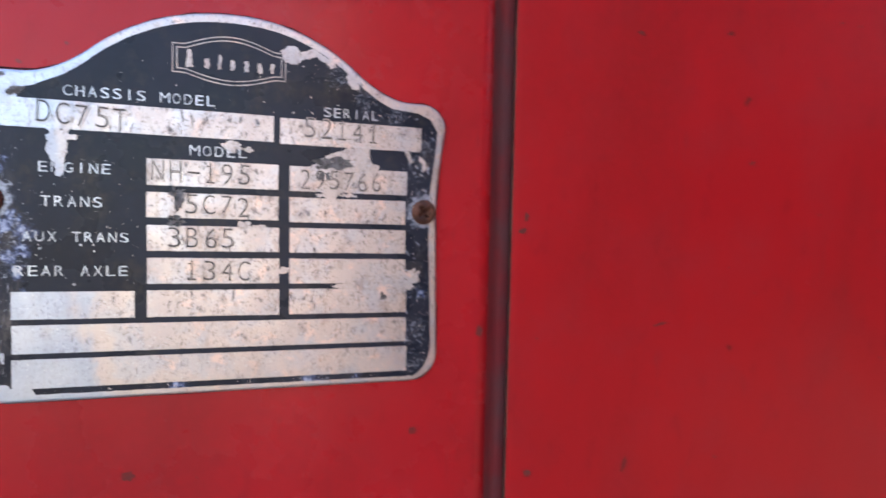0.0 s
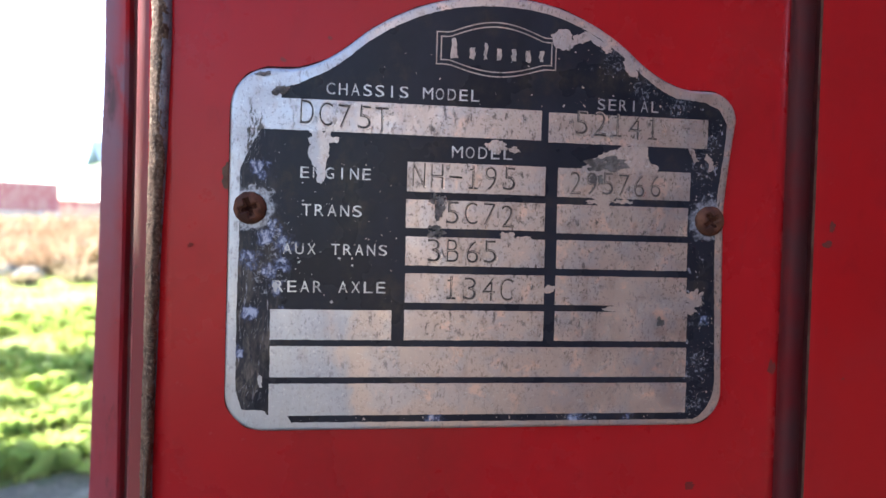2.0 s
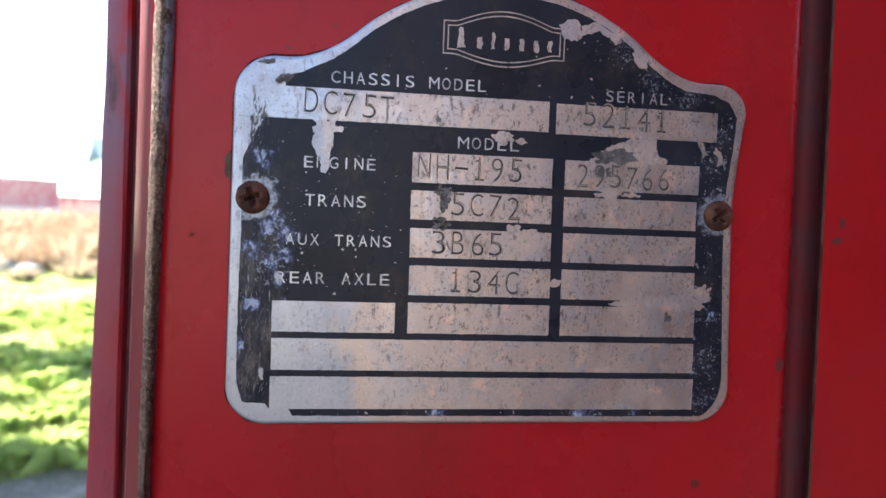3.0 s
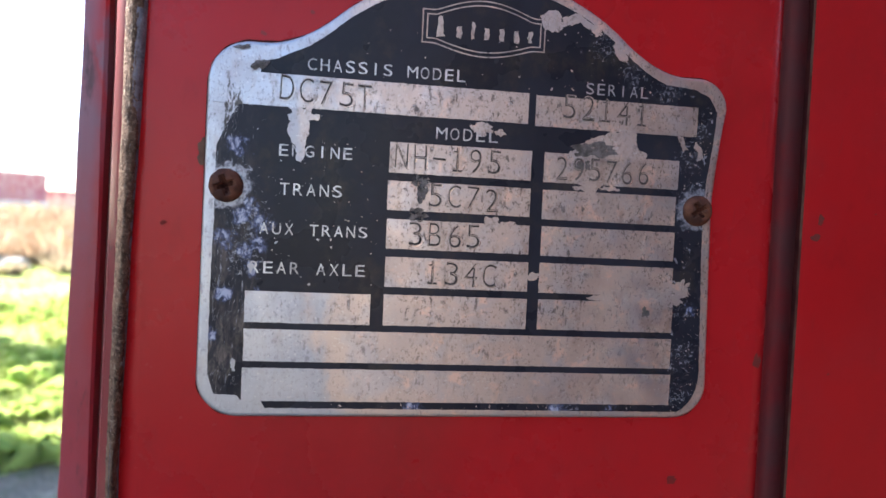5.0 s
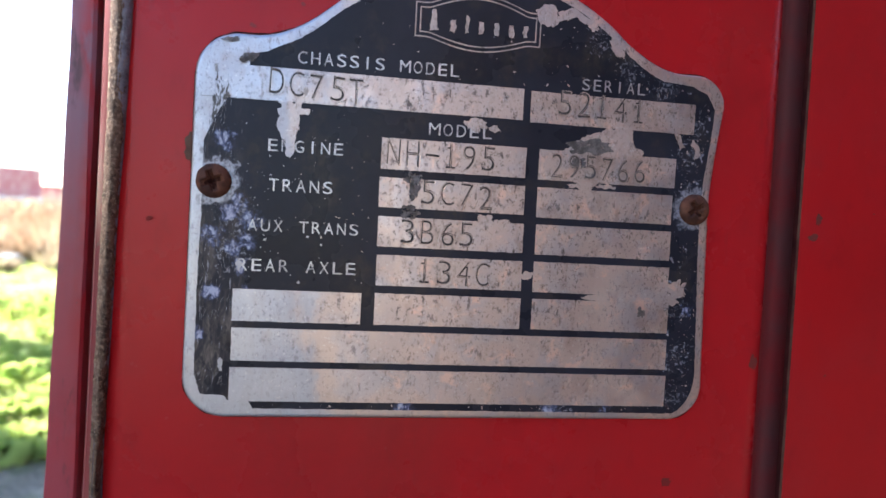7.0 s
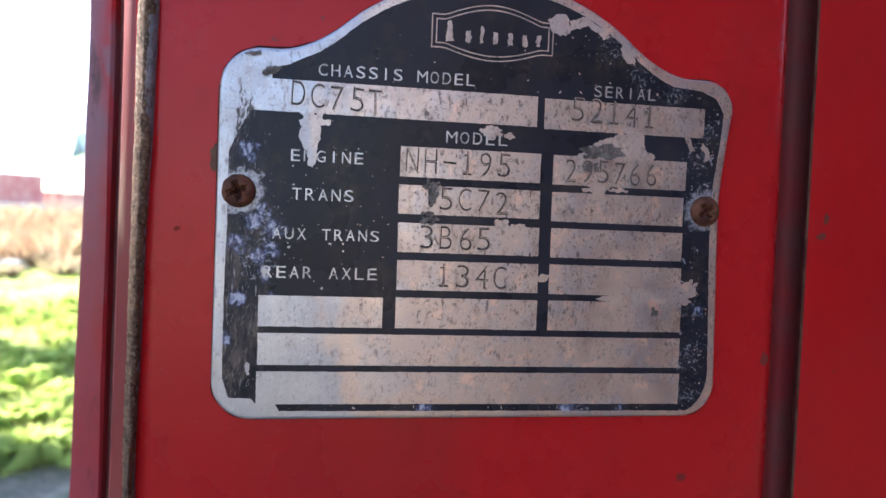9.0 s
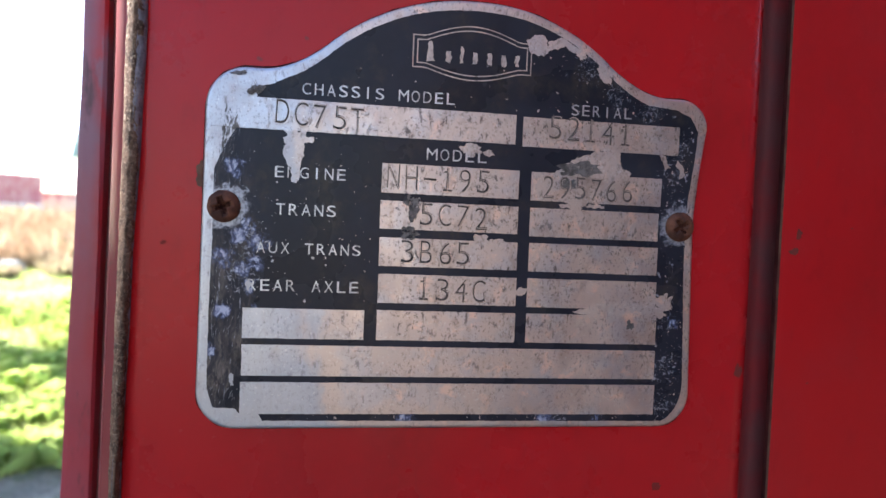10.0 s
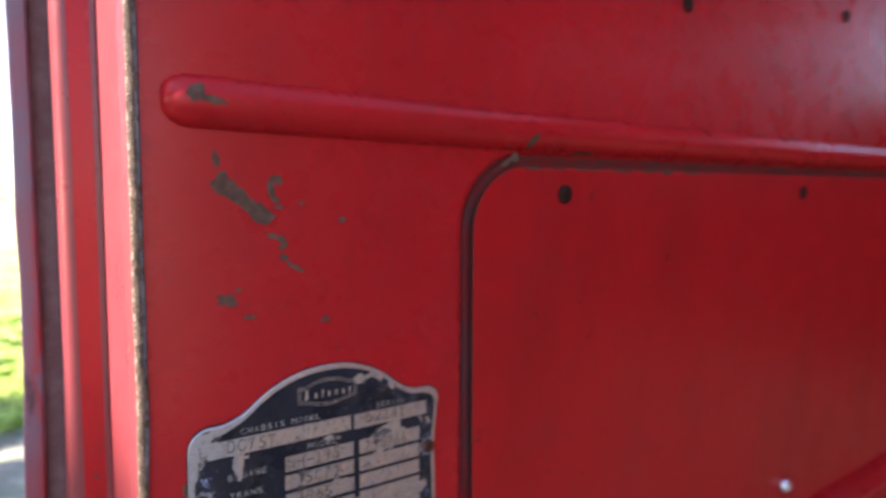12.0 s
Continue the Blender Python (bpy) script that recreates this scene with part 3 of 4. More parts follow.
# the seal's thin torn lip, lying against the panel
bm = bmesh.new()
rows = []
for w in SEAL_W:
    there = 0.75 * min(1.0, max(0.0, (w + 12.0) / 30.0))
    wide = (0.55 + 0.35 * noise.noise((3.0, 1.0, w * 0.25)) + 0.35 * noise.noise((8.0, 1.0, w * 1.1))) * there
    s = seal_shift(w) + seal_slide(w)
    low = 0.22 * there - 0.45 * (1 - there)
    rows.append([at(-60.9 + s, w, -1.9), at(-60.95 + s, w, 0.5 + low), at(-61.3 + s - wide * 0.3, w, 1.02 + low), at(-61.6 + s - wide, w, 1.25 + low), at(-61.7 + s - wide, w, 0.9)])
rings(bm, rows, closed=False)
bmesh.ops.recalc_face_normals(bm, faces=bm.faces)
part("lip", bm, M_LIPRUBBER, seal, "torn blue-grey rubber lip", smooth=True)

# pressed beads across the panel
def bead(start, end, w0, radius, height, base, parent, label):
    bm = bmesh.new()
    rows = []
    nose = radius * 1.15
    for k in range(70):
        if k < 14:
            a = k / 14 * math.pi / 2
            u, s = start + nose * (1 - math.cos(a)), max(0.02, math.sin(a))
        else:
            u, s = start + nose + (k - 14) / 55 * (end - start - nose), 1.0
        ring = []
        for i in range(21):
            x = i / 10 - 1
            h = height * s * (1 - min(1.0, x * x)) ** 0.62
            ring.append(at(u, w0 + lean(u) + radius * s ** 0.7 * x, h + base))
        rows.append(ring)
    rings(bm, rows, closed=False)
    bmesh.ops.recalc_face_normals(bm, faces=bm.faces)
    return part("bead", bm, M_PANEL, parent, label, smooth=True)


bead(-55.0, 745.0, 137.6, 8.9, 7.6, 0.03, door, "half-round pressed bead")

def bead_rise(u, w):
    nose = 8.9 * 1.15
    c = max(0.0, 1 - (u + 55.0) / nose)
    s = max(0.02, math.sqrt(max(0.0, 1 - c * c)))
    x = (w - 137.6 - lean(u)) / (8.9 * s ** 0.7)
    return 7.6 * s * max(0.0, 1 - x * x) ** 0.62


# the screwed-on access cover with a worn edge
bm = bmesh.new()
loops = [cover_loop(0.30, -1.4), cover_loop(0.30, -0.25), cover_loop(-0.10, 0.0), cover_loop(-1.5, 0.08), cover_loop(-3.0, 0.1)]
# the cover's side wall is coloured dark for the shade in the gap
rings(bm, loops, cap=True, mat=lambda k: (2, 1, 0, 0)[k])
bmesh.ops.recalc_face_normals(bm, faces=bm.faces)
cover = part("access_cover", bm, [M_COVER, M_WORN, M_GAP_SHADE], door, "flat red cover plate with a rubbed edge")


def screw_head(radius, height, slot, material, name, parent, u, w, d, turn, label=""):
    """A domed cross-recess screw head."""
    bm = bmesh.new()
    rows = []
    for k in range(23):
        f = 1 - k / 22
        ring = []
        for i in range(80):
            a = i / 80 * 2 * math.pi
            r = radius * max(f, 0.0)
            x, y = r * math.cos(a), r * math.sin(a)
            h = height * math.sqrt(max(0.0, 1 - (0.97 * f) ** 2.4))
            c, s_ = math.cos(turn), math.sin(turn)
            p, q = abs(x * c + y * s_), abs(-x * s_ + y * c)
            if slot and min(p, q) < radius * 0.19 and max(p, q) < radius * 0.62:
                h -= height * 0.85 * (1 - max(p, q) / (radius * 0.85))
            g = 1 + 0.04 * noise.noise((x * 0.9 + u, y * 0.9, 2.0))
            ring.append(at(u + x * g, w + y * g, d + h))
        rows.append(ring)
    low = [at(u + radius * math.cos(i / 80 * 2 * math.pi), w + radius * math.sin(i / 80 * 2 * math.pi), d - 0.4) for i in range(80)]
    rings(bm, [low] + rows)
    bmesh.ops.remove_doubles(bm, verts=bm.verts, dist=1e-6)
    bmesh.ops.recalc_face_normals(bm, faces=bm.faces)
    for f in bm.faces:
        c = f.calc_center_median() * 1000
        x, y = c.x - u, c.z - w
        p, q = abs(x * math.cos(turn) + y * math.sin(turn)), abs(-x * math.sin(turn) + y * math.cos(turn))
        reach = radius * (0.50 + 0.16 * noise.noise((x * 2.1 + u, y * 2.1, 4.0)))
        # dark rust colour in the cross also stands for its shade
        if slot and min(p, q) < reach * 0.28 and max(p, q) < reach:
            f.material_index = 1
    return part(name, bm, [material, M_RECESS], parent, label, smooth=True)


for u, w in ((124.7, 109.7), (360.0, 114.5), (595.0, 117.5)):
    screw_head(4.6, 2.2, True, M_DARKSCREW, "screw", cover, u, w, 0.1, 0.3, "dark round-head screw")
for u, w in ((216.5, 218.0), (408.0, 246.0)):
    screw_head(4.4, 2.2, True, M_DARKSCREW, "screw", door, u, w, 0.0, 0.7, "dark round-head screw")

# a small bright stud above a second, broader bead
bead(372.0, 685.0, -146.0, 15.0, 14.0, 0.13, cover, "broad rounded bead, rubbed along its top")
screw_head(5.5, 4.5, False, M_BRIGHT, "stud", cover, 360.0, -103.0, 0.2, 0.0, "bright steel stud")


# paint chips down to brown primer
def blob(cu, cw, ru, rw, turn, seed, rough=0.35, n=56, d=0.0):
    pts = []
    c, s = math.cos(radians(turn)), math.sin(radians(turn))
    for i in range(n):
        a = 2 * math.pi * i / n
        g = 1 + rough * noise.noise((math.cos(a) * 1.7, math.sin(a) * 1.7, seed * 3.7)) * 1.5
        g += rough * 0.6 * noise.noise((math.cos(a) * 6, math.sin(a) * 6, seed * 1.3 + 40))
        x, y = ru * g * math.cos(a), rw * g * math.sin(a)
        pts.append(at(cu + x * c - y * s, cw + x * s + y * c, d))
    return pts


def chip(parent, name, material, shapes, d, label=""):
    for k, shape in enumerate(shapes):
        bm = bmesh.new()
        flat_face(bm, blob(*shape, d=d + 0.02 * k))
        bm.normal_update()
        for f in bm.faces:
            if f.normal.y > 0:
                f.normal_flip()
        part(name, bm, material, parent, label)


for k, shapes in enumerate((
    [(-38.6, 119.0, 1.2, 3.2, 12, 1), (-36.2, 110.8, 3.4, 4.2, -40, 2), (-30.0, 105.8, 7.0, 2.9, -38, 3), (-24.0, 100.6, 5.2, 2.6, -30, 4)],
    [(-18.0, 112.6, 2.6, 1.3, -20, 5), (-20.2, 109.4, 1.4, 3.0, 10, 6), (-18.8, 105.8, 2.4, 1.2, -35, 7), (-17.2, 103.0, 1.5, 1.0, 0, 8)],
    [(-8.7, 104.4, 1.0, 0.7, 10, 9)],
    [(7.1, 98.1, 1.5, 1.3, 10, 10)],
    [(-20.0, 92.6, 1.8, 1.0, -10, 11), (-16.8, 91.6, 3.0, 1.2, -25, 12), (-15.6, 89.0, 2.0, 1.4, 60, 13)],
    [(-15.4, 84.4, 1.8, 1.2, -30, 14), (-11.0, 80.6, 4.0, 1.1, -30, 15)],
    [(-35.6, 70.3, 3.6, 2.1, -12, 16), (-32.0, 73.6, 1.4, 0.7, 20, 17)],
    [(-28.2, 63.8, 2.3, 0.8, 0, 18)],
    [(0.3, 60.2, 2.2, 0.9, 0, 19)],
    [(-57.1, -7.3, 0.5, 0.42, 30, 20)],
    [(62.4, -30.7, 0.9, 1.6, 10, 21)],
    [(-50.0, 5.4, 1.3, 3.0, 4, 22)],
    [(45.0, -56.0, 1.2, 0.8, 0, 23)],
    [(-20.5, -61.3, 1.3, 1.0, 0, 24)],
)):
    chip(door, "paint_chip", M_SCUFF if k in (9, 10, 12, 13) else M_PRIMER, shapes, 0.06, "brown primer showing through chipped paint")
for k, (u, w, ru, rw, turn) in enumerate(((74.6, -0.4, 0.8, 1.3, 0), (73.8, -4.2, 1.4, 0.8, 10), (107.4, 51.2, 1.6, 0.7, -20), (144.7, 35.9, 1.0, 2.0, -30), (118.3, -30.3, 3.2, 0.45, 10), (143.5, -38.1, 1.0, 1.2, 0), (108.3, -71.2, 0.9, 2.6, -15), (77.6, -70.7, 1.3, 1.5, 0), (207.9, 74.8, 1.0, 3.6, -10), (143.5, 109.2, 0.9, 3.4, -18), (137.4, 54.7, 1.3, 0.9, 0))):
    chip(cover, "paint_chip", M_SCUFF, [(u, w, ru * 0.8, rw * 0.8, turn, 50 + k)], 0.14)
for k, (u, ru, rw) in enumerate(((104.0, 7.0, 0.45), (121.0, 5.0, 0.35), (141.0, 9.0, 0.4), (166.0, 8.0, 0.5), (188.0, 6.0, 0.4), (205.0, 4.0, 1.1), (226.0, 9.0, 0.5))):
    chip(cover, "paint_chip", M_PRIMER, [(u, 120.9 + lean(u), ru, rw, 1.0, 90 + k)], 0.15)
# chips that run over the bead and into the recess
chip(door, "paint_chip", M_PRIMER, [(92.0, 126.0, 2.6, 2.0, 40, 70), (87.4, 123.6, 3.6, 1.2, 30, 71)], 0.08)

for shape in ((-45.2, 139.2, 3.0, 3.0, -10, 80), (-40.6, 137.4, 4.2, 1.1, -8, 81), (98.0, 133.6, 2.0, 4.4, -35, 82), (134.0, 130.2, 7.0, 0.7, 1, 83)):
    edge = [(p[0] * 1000, p[2] * 1000) for p in blob(*shape)]
    bm = bmesh.new()
    rings(bm, [[at(shape[0] + (u - shape[0]) * f, shape[1] + (w - shape[1]) * f, bead_rise(shape[0] + (u - shape[0]) * f, shape[1] + (w - shape[1]) * f) + 0.4) for u, w in edge] for f in (1.0, 0.75, 0.5, 0.25, 0.02)], cap=True)
    bmesh.ops.recalc_face_normals(bm, faces=bm.faces)
    part("paint_chip", bm, M_PRIMER, door, "brown primer showing through chipped paint")

# ---- the data plate ----
plate = thing("data_plate", (PX, 0.148, PZ), "worn aluminium maker's plate with chipped black enamel on red door", "data plate")


def half_top(s, inset=0.0):
    """Height of the bowed top at a distance s from its middle: one broad arc that runs out into the shoulders."""
    lift = 0.3 * min(1.0, max(0.0, s / 10.0))
    s = abs(s)
    if s < 27.0:
        return 42.6 + lift - inset - (43.5 - math.sqrt(43.5 ** 2 - s * s))
    return 26.5 + lift * max(0.0, min(1.0, (41.0 - s) / 8.0)) - inset + 6.65 * max(0.0, (40.6 - s) / 13.6) ** 1.85


def right_side(w):
    return 49.3 + 1.9 * max(0.0, (w - 2) / 19.0) ** 1.3 + 1.2 * max(0.0, -w / 36.0)


def plate_outline(inset=0.0):
    """The plate's edge: rounded lower corners, eared shoulders and a bowed top."""
    pts = []
    i = inset
    r = 7.4
    for k in range(15):
        a = radians(180 + 90 * k / 14)
        pts.append((-42.9 + (r - i) * math.cos(a), -35.5 + (r - i) * math.sin(a)))
    r = 7.0
    for k in range(15):
        a = radians(270 + 90 * k / 14)
        pts.append((43.5 + (r - i) * math.cos(a), -35.6 + (r - i) * math.sin(a)))
    for k in range(1, 16):
        w = -35.6 + (20.4 + 35.6) * k / 16
        pts.append((right_side(w) - i, w))
    r = 6.0
    for k in range(13):
        a = radians(90 * k / 12)
        pts.append((45.2 + (r - i) * math.cos(a), 20.5 + (r - i) * math.sin(a)))
    for k in range(61):
        u = 42.0 - 83.0 * k / 60
        pts.append((u + 0.8, half_top(u, i)))
    r = 7.6
    for k in range(13):
        a = radians(90 + 90 * k / 12)
        pts.append((-42.2 + (r - i) * math.cos(a), 18.9 + (r - i) * math.sin(a)))
    return pts


bm = bmesh.new()
loops = [[at(u, w, -1.15) for u, w in plate_outline(0)], [at(u, w, -0.45) for u, w in plate_outline(0)], [at(u, w, -0.2) for u, w in plate_outline(0.14)], [at(u, w, -0.05) for u, w in plate_outline(0.38)], [at(u, w, 0) for u, w in plate_outline(0.7)]]
rows = rings(bm, loops)
f = bm.faces.new(rows[-1])
f.normal_update()
bmesh.ops.triangulate(bm, faces=[f], ngon_method="EAR_CLIP")
bmesh.ops.recalc_face_normals(bm, faces=bm.faces)
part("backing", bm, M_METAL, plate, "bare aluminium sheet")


# a dark ring that paints the plate's contact shadow on the panel
bm = bmesh.new()
edge = plate_outline(0.3)
rim = plate_outline(-0.42)
loops = [[at(u, w, -1.12) for u, w in edge], [at(u + 0.35 * noise.noise((u * 0.35, w * 0.35, 2.0)), w + 0.35 * noise.noise((u * 0.35, w * 0.35, 7.0)), -1.12) for u, w in rim]]
rings(bm, loops)
bm.normal_update()
for f in bm.faces:
    if f.normal.y > 0:
        f.normal_flip()
part("grime_and_shade", bm, M_GAP_SHADE, plate, "dark contact shadow line painted round the plate")


def frayed(points, step=0.45, amount=0.14, seed=0.0):
    """Walks a closed outline in short steps and roughens it."""
    out = []
    for k, (u, w) in enumerate(points):
        u2, w2 = points[(k + 1) % len(points)]
        n = max(1, int(math.hypot(u2 - u, w2 - w) / step))
        for i in range(n):
            x, y = u + (u2 - u) * i / n, w + (w2 - w) * i / n
            out.append((x + amount * noise.noise((x * 1.3, y * 1.3, seed)), y + amount * noise.noise((x * 1.3, y * 1.3, seed + 9))))
    return out


def enamel_outline():
    pts = [(-47.0, -38.6), (-48.2, -35.0), (-48.2, -20.0), (-47.9, -6.0), (-47.9, 7.0), (-46.9, 9.6), (-45.5, 12.6), (-44.0, 15.0), (-40.6, 20.6), (-40.3, 22.0), (-39.3, 23.1), (-37.2, 23.8)]
    for k in range(41):
        u = -36.0 + 73.0 * k / 40
        pts.append((u + 0.8, half_top(u, 0) - 2.0 - 0.5 * max(0.0, (abs(u) - 15) / 20)))
    pts += [(44.0, 24.2), (47.2, 22.8), (49.0, 20.0), (48.6, 14.0), (47.6, 6.0), (47.4, 0.0), (47.5, -8.0), (48.3, -24.0), (48.7, -33.5), (48.5, -35.4), (47.9, -37.4), (46.9, -39.2), (45.6, -40.6), (44.3, -41.3), (-37.6, -41.2), (-38.6, -39.7), (-42.3, -39.7), (-42.7, -38.9)]
    return pts


bm = bmesh.new()
flat_face(bm, [at(u, w, 0.08) for u, w in frayed(enamel_outline(), 0.5, 0.13, 3.0)])
for f in bm.faces:
    if f.normal.y > 0:
        f.normal_flip()
bmesh.ops.recalc_face_normals(bm, faces=bm.faces)
for f in bm.faces:
    if f.normal.y > 0:
        f.normal_flip()
part("enamel", bm, M_ENAMEL, plate, "chipped black enamel")


def raised(points, d0, d1):
    bm = bmesh.new()
    low = [bm.verts.new(at(u, w, d0)) for u, w in points]
    top = [bm.verts.new(at(u, w, d1)) for u, w in points]
    n = len(points)
    for i in range(n):
        bm.faces.new((low[i], low[(i + 1) % n], top[(i + 1) % n], top[i]))
    f = bm.faces.new(top)
    f.normal_update()
    bmesh.ops.triangulate(bm, faces=[f], ngon_method="EAR_CLIP")
    bmesh.ops.recalc_face_normals(bm, faces=bm.faces)
    return bm


FIELDS = (
    (-48.4, 9.95, 15.0, 20.9), (11.4, 44.85, 14.75, 20.65), (-16.4, 11.1, 4.1, 9.85), (13.65, 41.55, 4.0, 9.8), (-16.5, 11.25, -2.95, 2.6),
    (13.7, 41.3, -3.25, 2.55), (-16.4, 11.4, -10.3, -4.65), (13.85, 41.5, -10.4, -4.6), (-16.35, 11.55, -17.6, -11.85), (13.85, 41.65, -17.7, -11.8),
    (-41.95, -18.85, -25.05, -19.2), (-16.35, 11.65, -25.0, -19.05), (13.95, 42.05, -25.0, -19.0), (-41.9, 42.2, -32.35, -26.3), (-42.0, 42.5, -39.85, -33.6),
)
for k, (u0, u1, w0, w1) in enumerate(FIELDS):
    part("data_field", raised(frayed([(u0, w0), (u1, w0), (u1, w1), (u0, w1)], 0.7, 0.09, k * 2.0), 0.0, 0.16), M_METAL, plate)

# bare patches where the enamel has come away
for material, shapes in (
    (M_PATCH, [(13.6, 34.9, 2.4, 1.7, -15, 5, 0.4), (17.2, 35.3, 2.4, 0.9, 12, 6, 0.6), (20.0, 35.5, 1.9, 0.9, -25, 8, 0.5), (22.6, 33.9, 1.6, 0.9, -30, 7, 0.6), (27.9, 29.9, 0.9, 2.2, 40, 9, 0.4)]),
    (M_STAIN, [(-40.5, 22.3, 1.5, 0.9, 25, 61, 0.35), (-43.8, 25.2, 1.6, 0.35, 4, 62, 0.4)]),
    (M_PATCH, [(0.8, 13.4, 2.0, 1.2, -10, 11, 0.6), (4.6, 12.9, 1.1, 0.8, 0, 12, 0.4)]),
    (M_STAIN, [(23.6, 10.8, 4.5, 1.5, 4, 16, 0.35), (21.4, 7.6, 1.6, 1.2, 0, 17, 0.45)]),
    (M_PATCH, [(23.0, 3.5, 3.2, 0.8, 0, 19, 0.6), (27.5, 3.4, 1.6, 0.5, 0, 20, 0.6)]),
    (M_PATCH, [(33.0, -18.2, 7.6, 1.5, -2, 21, 0.35), (39.0, -18.0, 3.8, 1.5, 0, 22, 0.3), (43.6, -16.0, 2.2, 1.6, 25, 23, 0.6), (42.6, -18.6, 1.2, 0.8, 0, 24, 0.5)]),
    (M_STAIN, [(36.4, -21.0, 0.8, 1.0, 30, 25, 0.6)]),
    (M_PATCH, [(12.5, -14.5, 1.7, 0.7, 8, 27, 0.5)]),
    (M_PATCH, [(3.6, -4.3, 1.5, 0.9, -10, 28, 0.5), (6.6, -4.5, 1.9, 0.4, 0, 29, 0.5)]),
    (M_STAIN, [(-10.2, 2.6, 1.6, 1.1, 0, 30, 0.6), (-9.8, 0.4, 0.9, 2.0, 0, 31, 0.6), (-10.6, -3.6, 1.6, 1.2, 0, 32, 0.6)]),
    (M_PATCH, [(-43.7, -33.0, 0.45, 1.1, 0, 45, 0.5), (-40.9, -14.9, 0.5, 0.9, -10, 46, 0.6)]),
):
    for k, shape in enumerate(shapes):
        bm = bmesh.new()
        depth = 0.20 + 0.02 * k + (0.10 if material is M_STAIN else 0.0)
        edge = [(p[0] * 1000, p[2] * 1000) for p in blob(*shape[:6], rough=shape[6] * 0.8)]
        flat_face(bm, [at(u, w, depth) for u, w in frayed(edge, 0.2, 0.30, shape[5] * 1.7)])
        bm.normal_update()
        for f in bm.faces:
            if f.normal.y > 0:
                f.normal_flip()
        part("bare_patch", bm, material, plate)

# larger patches with torn outlines
for k, points in enumerate((
    ((-34.6, 15.0), (-30.4, 15.0), (-30.6, 14.1), (-29.0, 13.9), (-29.2, 12.9), (-30.8, 12.6), (-30.9, 10.0), (-31.5, 8.0), (-31.5, 5.6), (-32.3, 4.9), (-33.0, 5.6), (-33.2, 7.6), (-34.3, 9.2), (-34.9, 11.0), (-34.3, 12.4), (-34.9, 13.4), (-34.0, 13.9)),
    ((18.0, 9.4), (20.2, 11.3), (23.0, 13.2), (26.3, 14.2), (26.6, 14.8), (31.9, 14.9), (32.1, 13.3), (32.7, 11.4), (34.4, 10.9), (34.2, 9.4)),
    ((40.6, 15.2), (41.8, 14.6), (43.2, 12.0), (42.4, 11.7), (41.2, 13.6)),
    ((44.6, 13.8), (46.0, 12.6), (46.4, 10.6), (45.2, 9.8), (45.4, 11.6), (44.4, 12.8)),
)):
    bm = bmesh.new()
    flat_face(bm, [at(u - (0.6 if k == 0 else 0.0), w, 0.24) for u, w in frayed(points, 0.2, 0.42, 31.0 + 5 * k)])
    bm.normal_update()
    for f in bm.faces:
        if f.normal.y > 0:
            f.normal_flip()
    part("bare_patch", bm, M_PATCH, plate)

# fine scratches that cut through the enamel to the metal
bm = bmesh.new()
rng = random.Random(31)
for u0, u1, w0, w1, count, long, lean_ in ((-46.6, -43.8, 9.0, 17.0, 60, 2.6, 78), (-47.6, -42.6, -26.0, -8.0, 50, 2.0, 84), (-47.6, -42.4, -38.8, -34.0, 26, 1.4, 70), (42.8, 47.6, -38.0, 20.0, 60, 0.8, 60), (14.0, 40.0, 21.6, 31.0, 40, 0.6, 50)):
    for k in range(count):
        u = rng.uniform(u0, u1)
        w = rng.uniform(w0, min(w1, half_top(u) - 4))
        a, q = radians(lean_ + rng.gauss(0, 14)), long * rng.uniform(0.3, 1.0)
        du, dw = math.cos(a) * q / 2, math.sin(a) * q / 2
        t = rng.uniform(0.012, 0.03)
        vs = [bm.verts.new(at(u + x, w + y, 0.13)) for x, y in ((-du, -dw), (t, -t * 0.3), (du, dw), (-t, t * 0.3))]
        bm.faces.new(vs)
bm.normal_update()
for f in bm.faces:
    if f.normal.y > 0:
        f.normal_flip()
tagged(part("scratch", bm, M_PATCH, plate), kind="stuff")

# small flecks of bare metal strewn over the enamel
bm = bmesh.new()
rng = random.Random(11)
for k in range(300):
    zone = rng.random()
    if zone < 0.40:
        u, w = rng.uniform(42.6, 48.2), rng.uniform(-40, 21)
    elif zone < 0.50:
        u = rng.uniform(12, 42)
        w = rng.uniform(21.5, min(38, half_top(u) - 3))
    elif zone < 0.80:
        u, w = rng.uniform(-41, -18), rng.uniform(-18, 14)
    elif zone < 0.90:
        u, w = rng.uniform(-30, 12), rng.uniform(21.5, 33)
    else:
        u, w = rng.uniform(-36, 44), rng.uniform(-41.1, -40.1)
    r = 0.05 + 0.15 * rng.random() ** 3
    flat_face(bm, blob(u, w, r, r * rng.uniform(0.6, 1.7), rng.uniform(0, 180), k + 100, rough=0.9, n=11, d=0.11))
bm.normal_update()
for f in bm.faces:
    if f.normal.y > 0:
        f.normal_flip()
tagged(part("bare_fleck", bm, M_PATCH, plate), kind="stuff")


